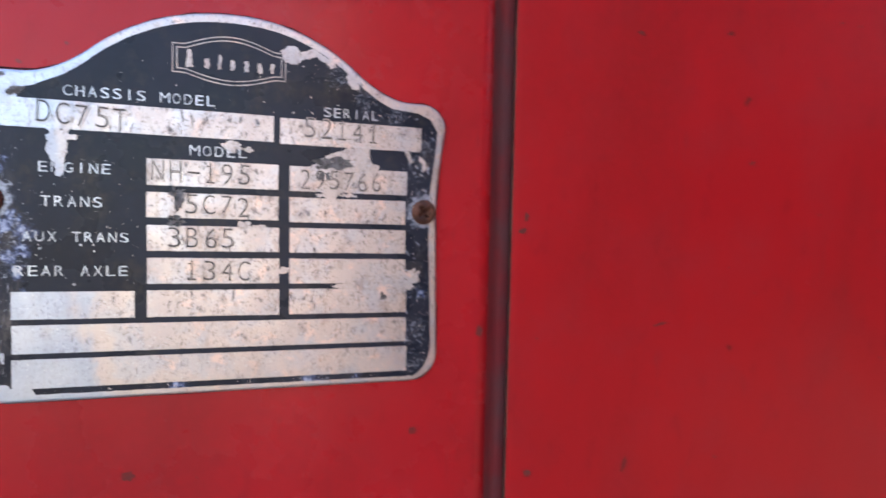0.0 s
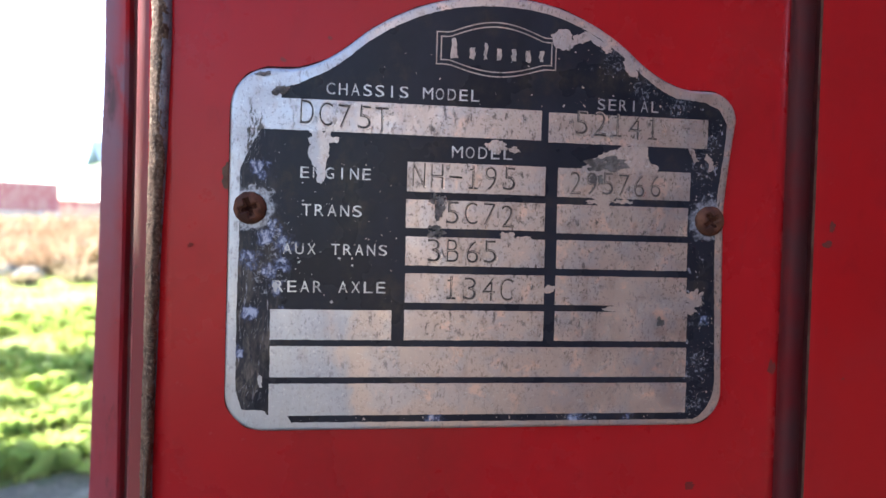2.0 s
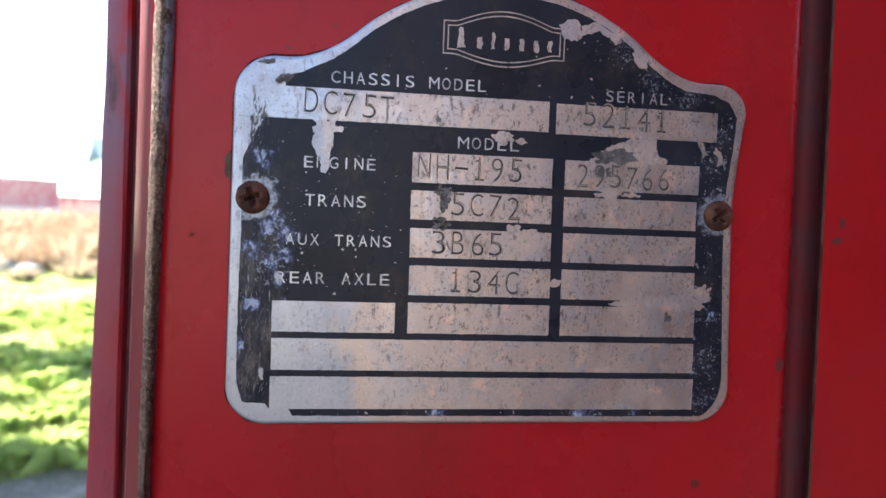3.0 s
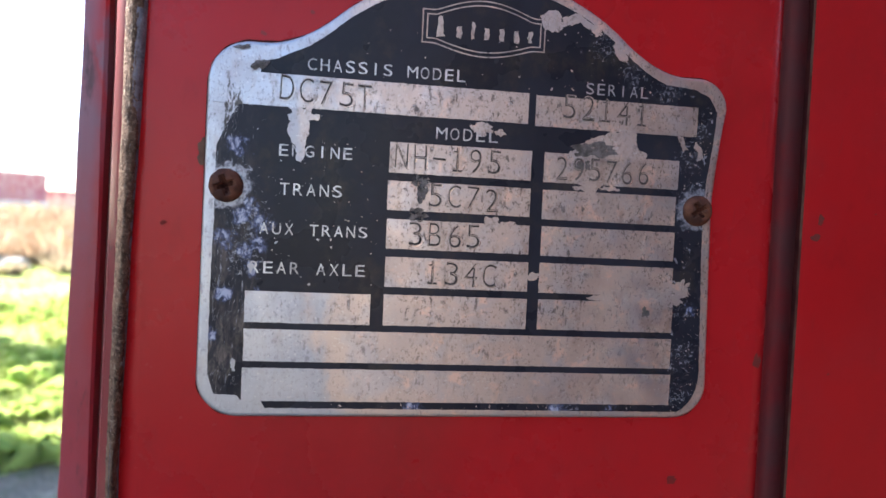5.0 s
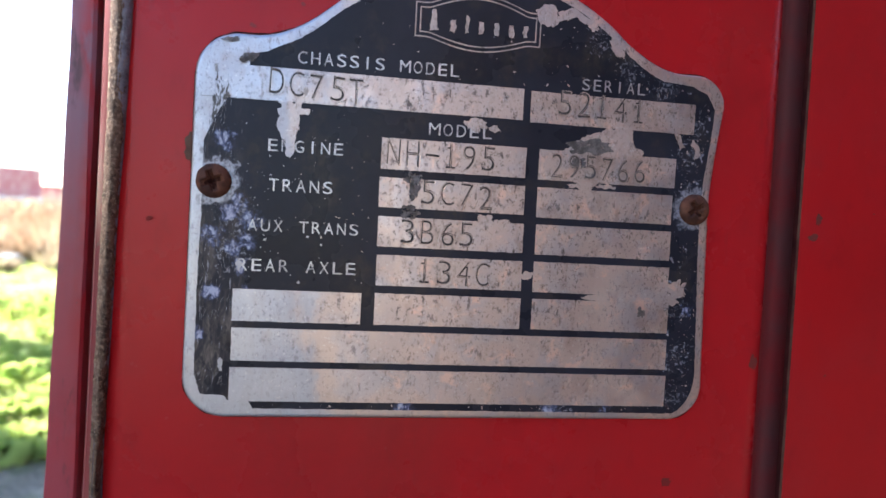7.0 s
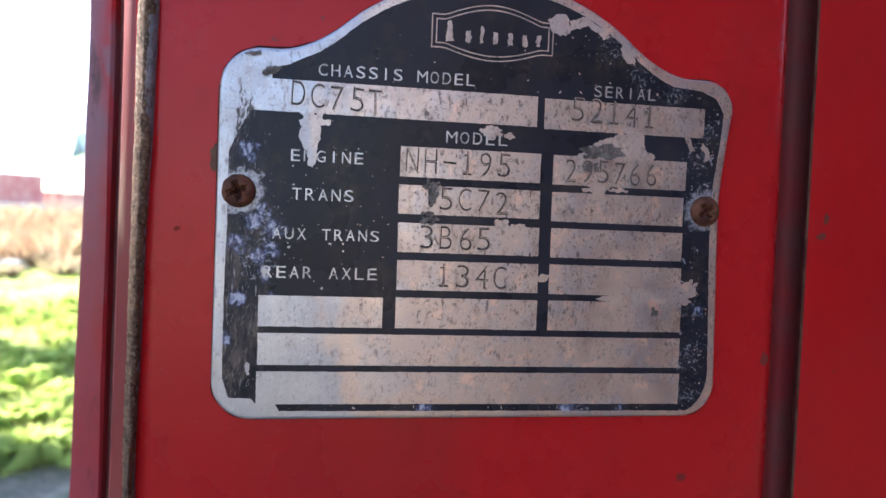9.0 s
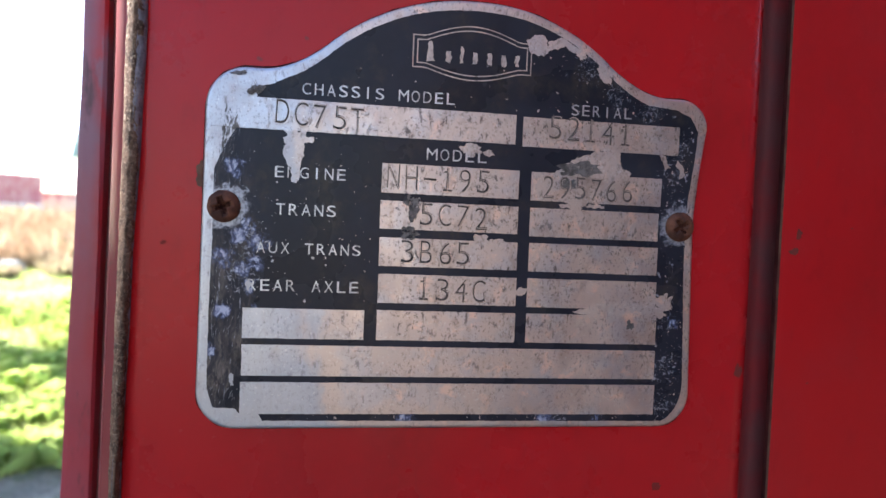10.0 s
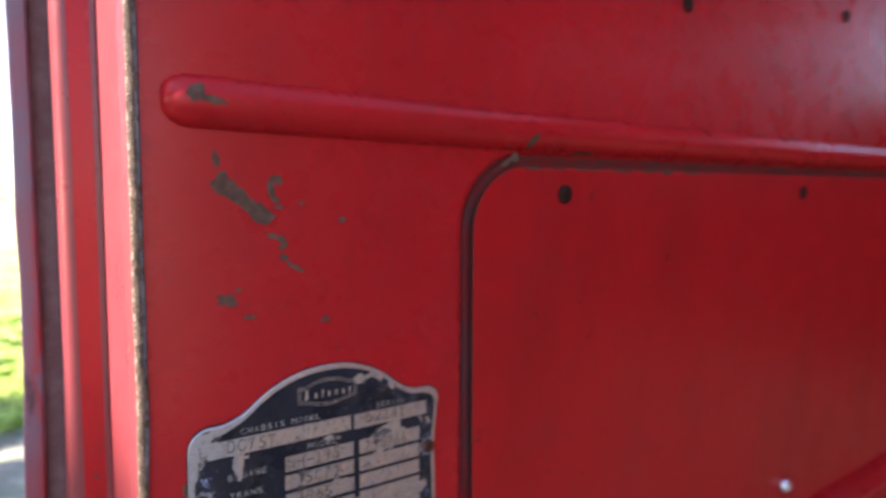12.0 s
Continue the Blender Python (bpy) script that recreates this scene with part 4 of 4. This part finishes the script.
# lettering
def glyphs(text, thin=0.0):
    """Mesh data of a line of text in the built-in font, with its bounds."""
    cu = bpy.data.curves.new("lettering", "FONT")
    cu.body = text
    cu.offset = -thin
    cu.resolution_u = 6
    ob = bpy.data.objects.new("lettering", cu)
    scene.collection.objects.link(ob)
    bpy.context.view_layer.update()
    me = bpy.data.meshes.new_from_object(ob.evaluated_get(bpy.context.evaluated_depsgraph_get()))
    scene.collection.objects.unlink(ob)
    bpy.data.objects.remove(ob)
    vs = [v.co.copy() for v in me.vertices]
    fs = [tuple(p.vertices) for p in me.polygons]
    bpy.data.meshes.remove(me)
    return vs, fs


def line_of(bm, text, u0, u1, w0, w1, d, thin=0.0, jitter=0.0, seed=1, shift=(0, 0), mat=0):
    """Sets characters one by one in equal cells from u0 to u1."""
    r = random.Random(seed)
    n = len(text)
    pitch = (u1 - u0) / (n - 1 + 0.78) if n > 1 else u1 - u0
    for k, ch in enumerate(text):
        j = [r.uniform(-1, 1) for _ in range(3)]
        if ch == " ":
            continue
        vs, fs = glyphs(ch, thin)
        x0, x1 = min(v.x for v in vs), max(v.x for v in vs)
        y0, y1 = min(v.y for v in vs), max(v.y for v in vs)
        width = {"1": 0.30, "I": 0.16, "-": 0.72, ".": 0.12, "M": 0.86}.get(ch, 0.70) * pitch
        high = w1 - w0
        if ch == "-":
            base, high = w0 + (w1 - w0) * 0.44, (w1 - w0) * 0.09
        elif ch == ".":
            base, high = w0, (w1 - w0) * 0.12
        else:
            base = w0
        c = u0 + pitch * (k + 0.39)
        if ch in "1I":
            # an upright with a foot, as cut by a punch
            t = max(0.06, 0.276 - 6.5 * thin) if jitter else 0.16
            bars = [(-t, t, 0, high)] + ([(-0.9, 0.9, 0, 2 * t), (-0.75, t, high * 0.78, high * 0.78 + 1.6 * t)] if ch == "1" else [])
            for n_, (b0, b1, c0, c1) in enumerate(bars):
                e = 0.004 * n_
                quad = [bm.verts.new(at(c + x + shift[0], base + y + jitter * 0.18 * j[2] + shift[1], d + e)) for x, y in ((b0, c0), (b1, c0), (b1, c1), (b0, c1))]
                bm.faces.new(quad).material_index = mat
            continue
        a = 0.05 * jitter * j[0]
        made = []
        for v in vs:
            x = ((v.x - x0) / (x1 - x0) - 0.5) * width
            y = (v.y - y0) / max(1e-6, y1 - y0) * high
            x, y = x - a * y, y + a * x
            made.append(bm.verts.new(at(c + x + jitter * 0.15 * j[1] + shift[0], base + y + jitter * 0.18 * j[2] + shift[1], d)))
        for f in fs:
            try:
                bm.faces.new([made[i] for i in f]).material_index = mat
            except ValueError:
                pass


CAPTIONS = (
    ("CHASSIS MODEL", -32.2, -2.6, 22.0, 24.2), ("SERIAL", 21.2, 34.2, 21.6, 23.8), ("MODEL", -7.7, 4.3, 10.95, 13.2), ("ENGINE", -36.8, -23.3, 6.0, 8.15),
    ("TRANS", -36.4, -24.9, -1.15, 1.05), ("AUX TRANS", -39.8, -19.9, -8.55, -6.45), ("REAR AXLE", -41.3, -20.1, -15.85, -13.65),
)
for text, u0, u1, w0, w1 in CAPTIONS:
    bm = bmesh.new()
    line_of(bm, text, u0, u1, w0, w1, 0.19, 0.002)
    bm.normal_update()
    for f in bm.faces:
        if f.normal.y > 0:
            f.normal_flip()
    part("caption", bm, M_LETTER, plate, "raised bright lettering")
STAMPS = (
    ("DC75T", -37.2, -19.9, 15.8, 20.4, -0.7), ("52141", 16.6, 34.4, 16.3, 21.0, -0.8), ("NH-195", -15.6, 5.1, 4.9, 9.6, -0.4), ("295766.", 16.0, 38.6, 4.5, 9.1, -0.3),
    ("5C72", -8.8, 5.0, -2.2, 2.3, -0.2), ("3B65", -12.3, 1.9, -9.6, -5.0, -0.2), ("134C", -8.7, 5.3, -16.9, -12.3, 0.0),
)
for k, (text, u0, u1, w0, w1, fall) in enumerate(STAMPS):
    bm = bmesh.new()
    # flat strokes: dark for groove shade, offset bright copy for the lit lip
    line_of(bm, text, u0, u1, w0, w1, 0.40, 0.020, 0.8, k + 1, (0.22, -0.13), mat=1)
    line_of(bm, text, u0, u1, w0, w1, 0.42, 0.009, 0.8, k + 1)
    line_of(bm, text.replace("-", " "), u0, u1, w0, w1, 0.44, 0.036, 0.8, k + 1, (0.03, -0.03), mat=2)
    for v in bm.verts:
        v.co.z += fall / 1000 * (v.co.x * 1000 - u0) / (u1 - u0) - fall / 2000
    bm.normal_update()
    for f in bm.faces:
        if f.normal.y > 0:
            f.normal_flip()
    part("stamped_mark", bm, [M_SHALLOW if k in (1, 3) else M_GROOVE, M_LIP, M_FLOOR], plate, "punched characters drawn as groove shade and lit lip")


# the emblem: a double-lined bowed frame round plain bars
def bowed(grow):
    pts = []
    for k in range(25):
        u = -11.4 - grow + (23.9 + 2 * grow) * k / 24
        x = (u - 0.6) / 12.0
        pts.append((u, 35.2 + grow + (2.4 * math.cos(math.pi / 2 * min(1, abs(x) / 0.78)) if abs(x) < 0.78 else 0.0)))
    for k in range(25):
        u = 12.5 + grow - (23.9 + 2 * grow) * k / 24
        x = (u - 0.6) / 12.0
        pts.append((u, 28.8 - grow - (1.9 * math.cos(math.pi / 2 * min(1, abs(x) / 0.78)) if abs(x) < 0.78 else 0.0)))
    return pts


for grow, label in ((0.0, "outer line of the emblem frame"), (-0.85, "inner line of the emblem frame")):
    bm = bmesh.new()
    rings(bm, [[at(u, w, 0.15) for u, w in bowed(grow)], [at(u, w, 0.15) for u, w in bowed(grow - 0.24)]])
    bm.normal_update()
    for f in bm.faces:
        if f.normal.y > 0:
            f.normal_flip()
    part("emblem_frame", bm, M_EMBLEM, plate, label)
for u, top, foot, w0, w1 in ((-7.9, 0.5, 1.5, 30.2, 34.0), (-4.3, 1.0, 1.0, 30.3, 32.5), (-1.7, 0.6, 0.8, 30.3, 33.4), (1.0, 0.9, 0.9, 30.3, 32.5), (3.9, 0.9, 0.9, 30.3, 32.5), (6.8, 0.9, 1.0, 30.3, 32.5), (9.5, 0.9, 0.6, 30.4, 32.5)):
    mark = [(u - foot / 2, w0), (u + foot / 2, w0), (u + top / 2, w1), (u - top / 2, w1)]
    part("emblem_bar", raised(frayed(mark, 0.25, 0.34, u), 0.03, 0.17), M_EMBLEM, plate)
screw_head(3.05, 1.5, True, M_RUST, "screw", plate, -45.9, 0.0, 0.1, 0.35, "rusty cross-head screw")
screw_head(3.05, 1.5, True, M_RUST, "screw", plate, 46.0, 0.0, 0.1, 0.6, "rusty cross-head screw")

# ---- the cab that the door hangs on ----
# the door stands less than square to the cab
# unseen cab: angle, wall heights and openings are set to shape reflections
HINGE, AJAR = Vector((0.757, 0.15, 0.0)), 30.0


def block(name, x0, x1, y0, y1, z0, z1, material, label):
    bm = soft_box(x0, x1, y0, y1, z0, z1, 0.012, 2)
    bm.transform(Matrix.Translation(HINGE) @ Matrix.Rotation(radians(-AJAR), 4, "Z") @ Matrix.Translation(-HINGE))
    return tagged(new(name, mesh_of(name, bm, material)), label, "cab wall", kind="structure")


block("wall_cab_front", 0.757, 2.45, 0.16, 0.42, 0.0, 1.88, M_PANEL, "plain red cowl wall of the truck cab")
block("wall_cab_front_post", 0.757, 0.84, 0.22, 0.36, 1.882, 2.34, M_PANEL, "plain red windscreen post of the cab")
block("wall_cab_rear", 0.76, 2.45, -1.36, -1.16, 0.0, 2.34, M_TRIM, "unseen rear cab wall, beige to tune the plate's reflections")
block("wall_cab_far", 2.45, 2.6, -1.36, 0.42, 0.0, 2.28, M_CAB, "plain dark far door of the truck cab")
block("wall_cab_far_post", 2.45, 2.58, -1.36, -1.16, 2.282, 2.34, M_CAB, "plain dark far post of the cab")
block("floor_cab", 0.78, 2.45, -1.16, 0.16, 0.80, 0.95, M_CAB, "plain dark cab floor")
block("ceiling_cab", 0.74, 2.6, -1.36, 0.42, 2.345, 2.40, M_PANEL, "plain red cab roof")


# an added, unseen board screen with one wide opening, placed to keep the low sun off the door's lower half
bm = bmesh.new()
for x0, x1, z0, z1 in ((1.1, 2.8, 1.3, 2.1), (-5.5, -2.6, 1.3, 2.1), (-5.5, 2.8, 2.1, 4.785), (-5.5, 2.8, 0.0, 1.3)):
    box(bm, x0, x1, 4.5, 4.66, z0, z1)
bm.transform(Matrix.Rotation(radians(-SUN_AZ), 4, "Z"))
bmesh.ops.recalc_face_normals(bm, faces=bm.faces)
tagged(new("wall_sun_screen", mesh_of("wall_sun_screen", bm, M_TRIM)), "unseen board screen with a wide opening, added to block low sun", "shed wall", kind="structure")


# ---- the field beyond ----
def polar(az, r, z=0.0):
    return Vector((r * math.sin(radians(az)), r * math.cos(radians(az)), z))


rng = random.Random(21)
bm = bmesh.new()
for k in range(52000):
    az, r = rng.uniform(-37, 2), 4.0 + 19.6 * rng.random() ** 1.7
    p = polar(az, r)
    keep = noise.noise((p.x * 0.9, p.y * 0.9, 4.0))
    if p.y - 0.95 * p.x < 5.95 + 0.7 * keep:
        continue
    h = rng.uniform(0.035, 0.10) * (1.0 + 1.2 * max(0.0, noise.noise((p.x * 1.6, p.y * 1.6, 1.0))))
    a = rng.uniform(0, 2 * math.pi)
    wide = rng.uniform(0.006, 0.016)
    side = Vector((math.cos(a), math.sin(a), 0)) * wide
    tip = p + Vector((rng.uniform(-0.6, 0.6) * h, rng.uniform(-0.6, 0.6) * h, h))
    bm.faces.new([bm.verts.new(q) for q in (p - side, p + side, tip)])
tagged(new("grass", mesh_of("grass", bm, M_GRASS)), "bright green tufty grass", "grass", kind="stuff")
bm = bmesh.new()
for k in range(1000):
    p = polar(rng.uniform(-38, 2), 3.8 + 8.5 * rng.random() ** 1.5)
    line = p.y - 0.95 * p.x
    if line < 4.0 or line < 5.9 and rng.random() < 0.72 or line < 5.8 - 0.5 * rng.random() + 0.6 * noise.noise((p.x * 1.1, p.y * 1.1, 8.0)) or noise.noise((p.x * 1.4, p.y * 1.4, 2.0)) < -0.05:
        continue
    size = rng.uniform(0.07, 0.19)
    for i in range(15):
        a = rng.uniform(0, 2 * math.pi)
        out = Vector((math.cos(a), math.sin(a), 0))
        side = Vector((-out.y, out.x, 0)) * size * rng.uniform(0.10, 0.20)
        up = rng.uniform(0.5, 1.1) * size
        mid = p + out * size * rng.uniform(0.3, 0.6) + Vector((0, 0, up))
        tip = p + out * size * rng.uniform(0.8, 1.5) + Vector((0, 0, up * rng.uniform(0.4, 1.0)))
        v = [bm.verts.new(q) for q in (p - side * 0.3, p + side * 0.3, mid + side, tip, mid - side)]
        bm.faces.new(v)
tagged(new("weeds", mesh_of("weeds", bm, M_WEED)), "broad-leaved bright green weeds in grass", "weeds", kind="stuff")


def tree(place, height, crown_r, crown_z, crown_h, leaves, seed, label, leaf_material, leaf=0.16, trunk_r=0.16):
    """A tapered trunk with limbs and a loose crown of leaf clumps."""
    r = random.Random(seed)
    t = thing("tree", place, label, "tree")
    bm = bmesh.new()

    def limb(a, b, ra, rb, n=7):
        axis = (b - a).normalized()
        side = axis.orthogonal().normalized()
        up = axis.cross(side)
        loops = []
        for k in range(5):
            f = k / 4
            c = a.lerp(b, f) + side * 0.06 * math.sin(f * 5 + seed) * (b - a).length * 0.4
            q = ra + (rb - ra) * f
            loops.append([c + (side * math.cos(2 * math.pi * i / n) + up * math.sin(2 * math.pi * i / n)) * q for i in range(n)])
        rings(bm, loops)

    limb(Vector((0, 0, -0.05)), Vector((0, 0, height * 0.86)), trunk_r, trunk_r * 0.2, 9)
    tips = []
    for k in range(13):
        z0 = crown_z - crown_h * 0.7 + crown_h * 1.3 * k / 13
        a = k * 2.4 + r.uniform(-0.4, 0.4)
        out = crown_r * r.uniform(0.6, 1.0)
        tip = Vector((math.cos(a) * out, math.sin(a) * out, z0 + crown_h * r.uniform(0.1, 0.5)))
        tips.append(tip)
        limb(Vector((0, 0, min(z0, height * 0.8))), tip, trunk_r * 0.35, trunk_r * 0.06, 5)
    part("trunk", bm, M_BARK, t, smooth=True)
    bm = bmesh.new()
    for k in range(leaves):
        c = r.choice(tips) * 1.0
        c = c.lerp(Vector((0, 0, c.z)), r.random() * 0.7)
        c += Vector((r.gauss(0, crown_r * 0.22), r.gauss(0, crown_r * 0.22), r.gauss(0, crown_h * 0.16)))
        size = leaf * r.uniform(0.5, 1.4)
        x = Vector((r.uniform(-1, 1), r.uniform(-1, 1), r.uniform(-1, 1))).normalized()
        y = x.orthogonal().normalized()
        bm.faces.new([bm.verts.new(c + q) for q in (x * size, y * size * 0.6, -x * size, -y * size * 0.6)])
    part("crown", bm, leaf_material, t)
    return t


# two unseen trees, added to cast the shade on yard and grass
tree(Vector((-8.0, 6.9, 0)), 7.6, 0.5, 6.2, 1.4, 2600, 4, "unseen tall slim leafy tree added to shade the yard", M_LEAF, 0.17, 0.12)
tree(Vector((-7.6, 8.1, 0)), 6.2, 0.36, 3.9, 2.6, 5200, 3, "unseen slim leafy tree added to shade the grass", M_LEAF, 0.23, 0.12)
tree(polar(-18.6, 58), 8.4, 3.0, 5.4, 3.9, 3400, 7, "brownish half-bare tree behind the red boards", M_BROWNWEED, 0.24, 0.2)
tree(polar(-21.4, 66), 9.6, 1.9, 6.6, 4.0, 1800, 8, "yellow-green tree beside the white barn", M_PALELEAF, 0.25, 0.2)
for k, az in enumerate((-16.6, -14.4, -9.4, -6.0)):
    tree(polar(az, 70 + 4 * (k % 2)), 3.6 + 0.5 * (k % 3), 2.2, 2.6, 1.8, 520, 12 + k, "low yellow-green tree on the field's far edge", M_PALELEAF, 0.3, 0.14)


def placed(name, az, r, label, category, turn=0.0):
    ob = thing(name, polar(az, r), label, category)
    ob.rotation_euler = (0, 0, radians(-az + turn))
    return ob


def board_wall(parent, x0, x1, z0, z1, step, thick, material, seed):
    r = random.Random(seed)
    x = x0
    while x < x1 - 0.02:
        wide = min(step, x1 - x)
        bm = soft_box(x + 0.004, x + wide - 0.004, -thick / 2 + r.uniform(-0.01, 0.01), thick / 2, z0, z1 + r.uniform(-0.02, 0.02), 0.006)
        part("board", bm, material, parent)
        x += wide


def wheel(parent, x, y, r, wide):
    bm = bmesh.new()
    loops = []
    for k, (q, d) in enumerate(((0.55, -0.5), (0.9, -0.5), (1.0, -0.35), (1.0, 0.35), (0.9, 0.5), (0.55, 0.5))):
        loops.append([(x + q * r * math.cos(2 * math.pi * i / 24), y + d * wide, r + q * r * math.sin(2 * math.pi * i / 24)) for i in range(24)])
    rings(bm, loops)
    w = part("wheel", bm, M_TYRE, parent, "black tyre")
    bm = bmesh.new()
    rings(bm, [[(x + q * r * math.cos(2 * math.pi * i / 24), y + d * wide, r + q * r * math.sin(2 * math.pi * i / 24)) for i in range(24)] for q, d in ((0.55, -0.42), (0.3, -0.3), (0.1, -0.34))], cap=True)
    part("rim", bm, M_WHITE, w)


# a red farm wagon on a pale frame
wagon = placed("farm_wagon", -32.2, 38, "faded red board-sided farm wagon on a pale frame", "wagon")
board_wall(wagon, -3.1, 2.9, 1.95, 3.40, 0.30, 0.05, M_FARM_RED, 1)
part("floor", soft_box(-3.1, 2.9, 0.0, 1.9, 1.88, 1.95, 0.01), M_FARM_RED, wagon)
part("frame", soft_box(-3.2, 3.0, -0.12, 0.1, 1.55, 1.88, 0.02), M_WHITE, wagon, "pale painted steel frame")
for x in (-2.3, -1.1, 2.0):
    wheel(wagon, x, 0.25, 0.62, 0.3)
part("drawbar", soft_box(2.9, 4.3, 0.4, 0.6, 0.7, 0.84, 0.02), M_TYRE, wagon)

# a long red board fence
fence = placed("board_fence", -24.3, 41, "long faded red board fence, sun-bleached low down", "fence")
board_wall(fence, -2.9, 2.9, 0.02, 2.62, 0.29, 0.04, M_BLEACHED, 2)
for x in (-2.9, 0.0, 2.9):
    part("post", soft_box(x - 0.07, x + 0.07, 0.03, 0.17, 0.0, 2.5, 0.01), M_BARK, fence)

# a red box trailer with a pale roof
trailer = placed("box_trailer", -19.6, 43, "red box trailer with a pale roof", "trailer")
part("body", soft_box(-1.8, 1.6, 0, 2.2, 1.0, 2.55, 0.05), M_FARM_RED, trailer)
part("roof", soft_box(-1.9, 1.7, -0.05, 2.25, 2.554, 2.85, 0.08), M_WHITE, trailer, "pale roof")
wheel(trailer, -0.6, 0.1, 0.45, 0.25)
wheel(trailer, 0.5, 0.1, 0.45, 0.25)

# a small white shed
shed = placed("white_shed", -16.4, 46, "small white-painted shed with a pitched roof", "shed")
part("wall", soft_box(-0.9, 0.9, 0, 2.0, 0, 2.4, 0.02), M_WHITE, shed)
bm = bmesh.new()
rings(bm, [[(-1.05, y, 2.40), (1.05, y, 2.40), (0, y, 3.15)] for y in (-0.1, 2.1)], cap=True)
bmesh.ops.holes_fill(bm, edges=bm.edges[:])
bmesh.ops.recalc_face_normals(bm, faces=bm.faces)
part("roof", bm, M_WHITE, shed)
part("door", soft_box(-0.35, 0.35, -0.05, -0.004, 0.05, 1.9, 0.01), M_WHITE, shed)

# a low red cart
cart = placed("hay_cart", -12.3, 36, "low dark-red hay cart on black wheels", "cart")
board_wall(cart, -1.75, 1.9, 0.32, 1.92, 0.3, 0.05, M_CART, 3)
part("bed", soft_box(-1.7, 1.9, 0.06, 1.6, 0.50, 0.60, 0.01), M_BARK, cart)
for x in (-1.2, 1.3):
    wheel(cart, x, 0.4, 0.30, 0.2)

# a white barn with a blue-grey roof
barn = placed("barn", -21.5, 78, "white barn with a blue-grey metal roof", "barn", 12)
part("wall", soft_box(-4.4, 4.2, 0, 9, 0, 8.2, 0.05), M_WHITE, barn)
bm = bmesh.new()
rings(bm, [[(x, -0.4, 8.1), (x, -0.4, 8.25), (x, 4.5, 11.0), (x, 9.4, 8.25), (x, 9.4, 8.1)] for x in (-4.8, 4.6)])
part("roof", bm, M_ROOF, barn, "blue-grey metal roof")


# dry brush, stones and logs along the far edge of the grass
def brush(place, size, seed, material=M_STRAW, label="dry straw-coloured weed clump on the grass"):
    r = random.Random(seed)
    b = thing("dry_bush", place, label, "dry bush", "dry weeds")
    bm = bmesh.new()
    for k in range(260):
        a, out = r.uniform(0, 6.283), size * math.sqrt(r.random())
        base = Vector((math.cos(a) * out * 0.5, math.sin(a) * out * 0.5, -0.02))
        tip = Vector((math.cos(a) * out * 1.2 + r.gauss(0, 0.1), math.sin(a) * out * 1.2 + r.gauss(0, 0.1), size * r.uniform(0.3, 1.1)))
        side = Vector((r.uniform(-1, 1), r.uniform(-1, 1), 0)).normalized() * 0.022
        bm.faces.new([bm.verts.new(q) for q in (base - side, base + side, tip + side * 0.6, tip - side * 0.6)])
    tagged(part("stem", bm, material, b), kind="stuff")


rng = random.Random(77)
for k in range(84):
    brush(polar(rng.uniform(-38, -19.5), rng.uniform(28, 36)), 0.8 + 0.95 * rng.random(), 400 + k)
for k in range(110):
    brush(polar(rng.uniform(-37, -17.5), rng.uniform(19.0, 30)), rng.uniform(0.45, 1.0), 200 + k)


for k in range(22):
    brush(polar(rng.uniform(-36, -9), rng.uniform(15.5, 25)), rng.uniform(0.25, 0.45), 600 + k, M_BROWNWEED, "brown withered weed clump among dry grass")


for k in range(20):
    brush(polar(rng.uniform(-27, -9), rng.uniform(18.5, 26)), rng.uniform(0.45, 0.85), 700 + k, M_LEAF, "dark green weed clump at the grass edge")


def stone(place, size, seed):
    bm = bmesh.new()
    bmesh.ops.create_icosphere(bm, subdivisions=2, radius=1)
    for v in bm.verts:
        g = 1 + 0.35 * noise.noise(v.co * 1.3 + Vector((seed, 0, 0)))
        v.co = Vector((v.co.x * size * g, v.co.y * size * 0.8 * g, (v.co.z * 0.6 + 0.3) * size * g))
    me = mesh_of("stone", bm, M_ROCK)
    ob = new("stone", me)
    ob.location = place
    tagged(ob, "weathered grey field stone lying in grass", "stone", "field stones")


for k in range(26):
    stone(polar(rng.uniform(-36, -6), rng.uniform(17.0, 27)), rng.uniform(0.15, 0.42), k)
for k, (az, r, long, turn) in enumerate(((-15.2, 26, 2.2, 8), (-20.5, 22, 1.6, -14), (-12.0, 24.5, 1.8, 20), (-27.0, 24, 1.7, 5))):
    bm = bmesh.new()
    loops = []
    for i in range(9):
        q = 0.17 + 0.03 * noise.noise((i * 0.7, k, 0))
        loops.append([(-long / 2 + long * i / 8, q * math.cos(2 * math.pi * n / 12), 0.16 + q * math.sin(2 * math.pi * n / 12)) for n in range(12)])
    rows = rings(bm, loops, cap=True)
    bm.faces.new(list(reversed(rows[0])))
    log = new("log", mesh_of("log", bm, M_BARK))
    log.location, log.rotation_euler = polar(az, r), (0, 0, radians(-az + turn))
    tagged(log, "grey weathered log lying on the grass", "log", "fallen logs")
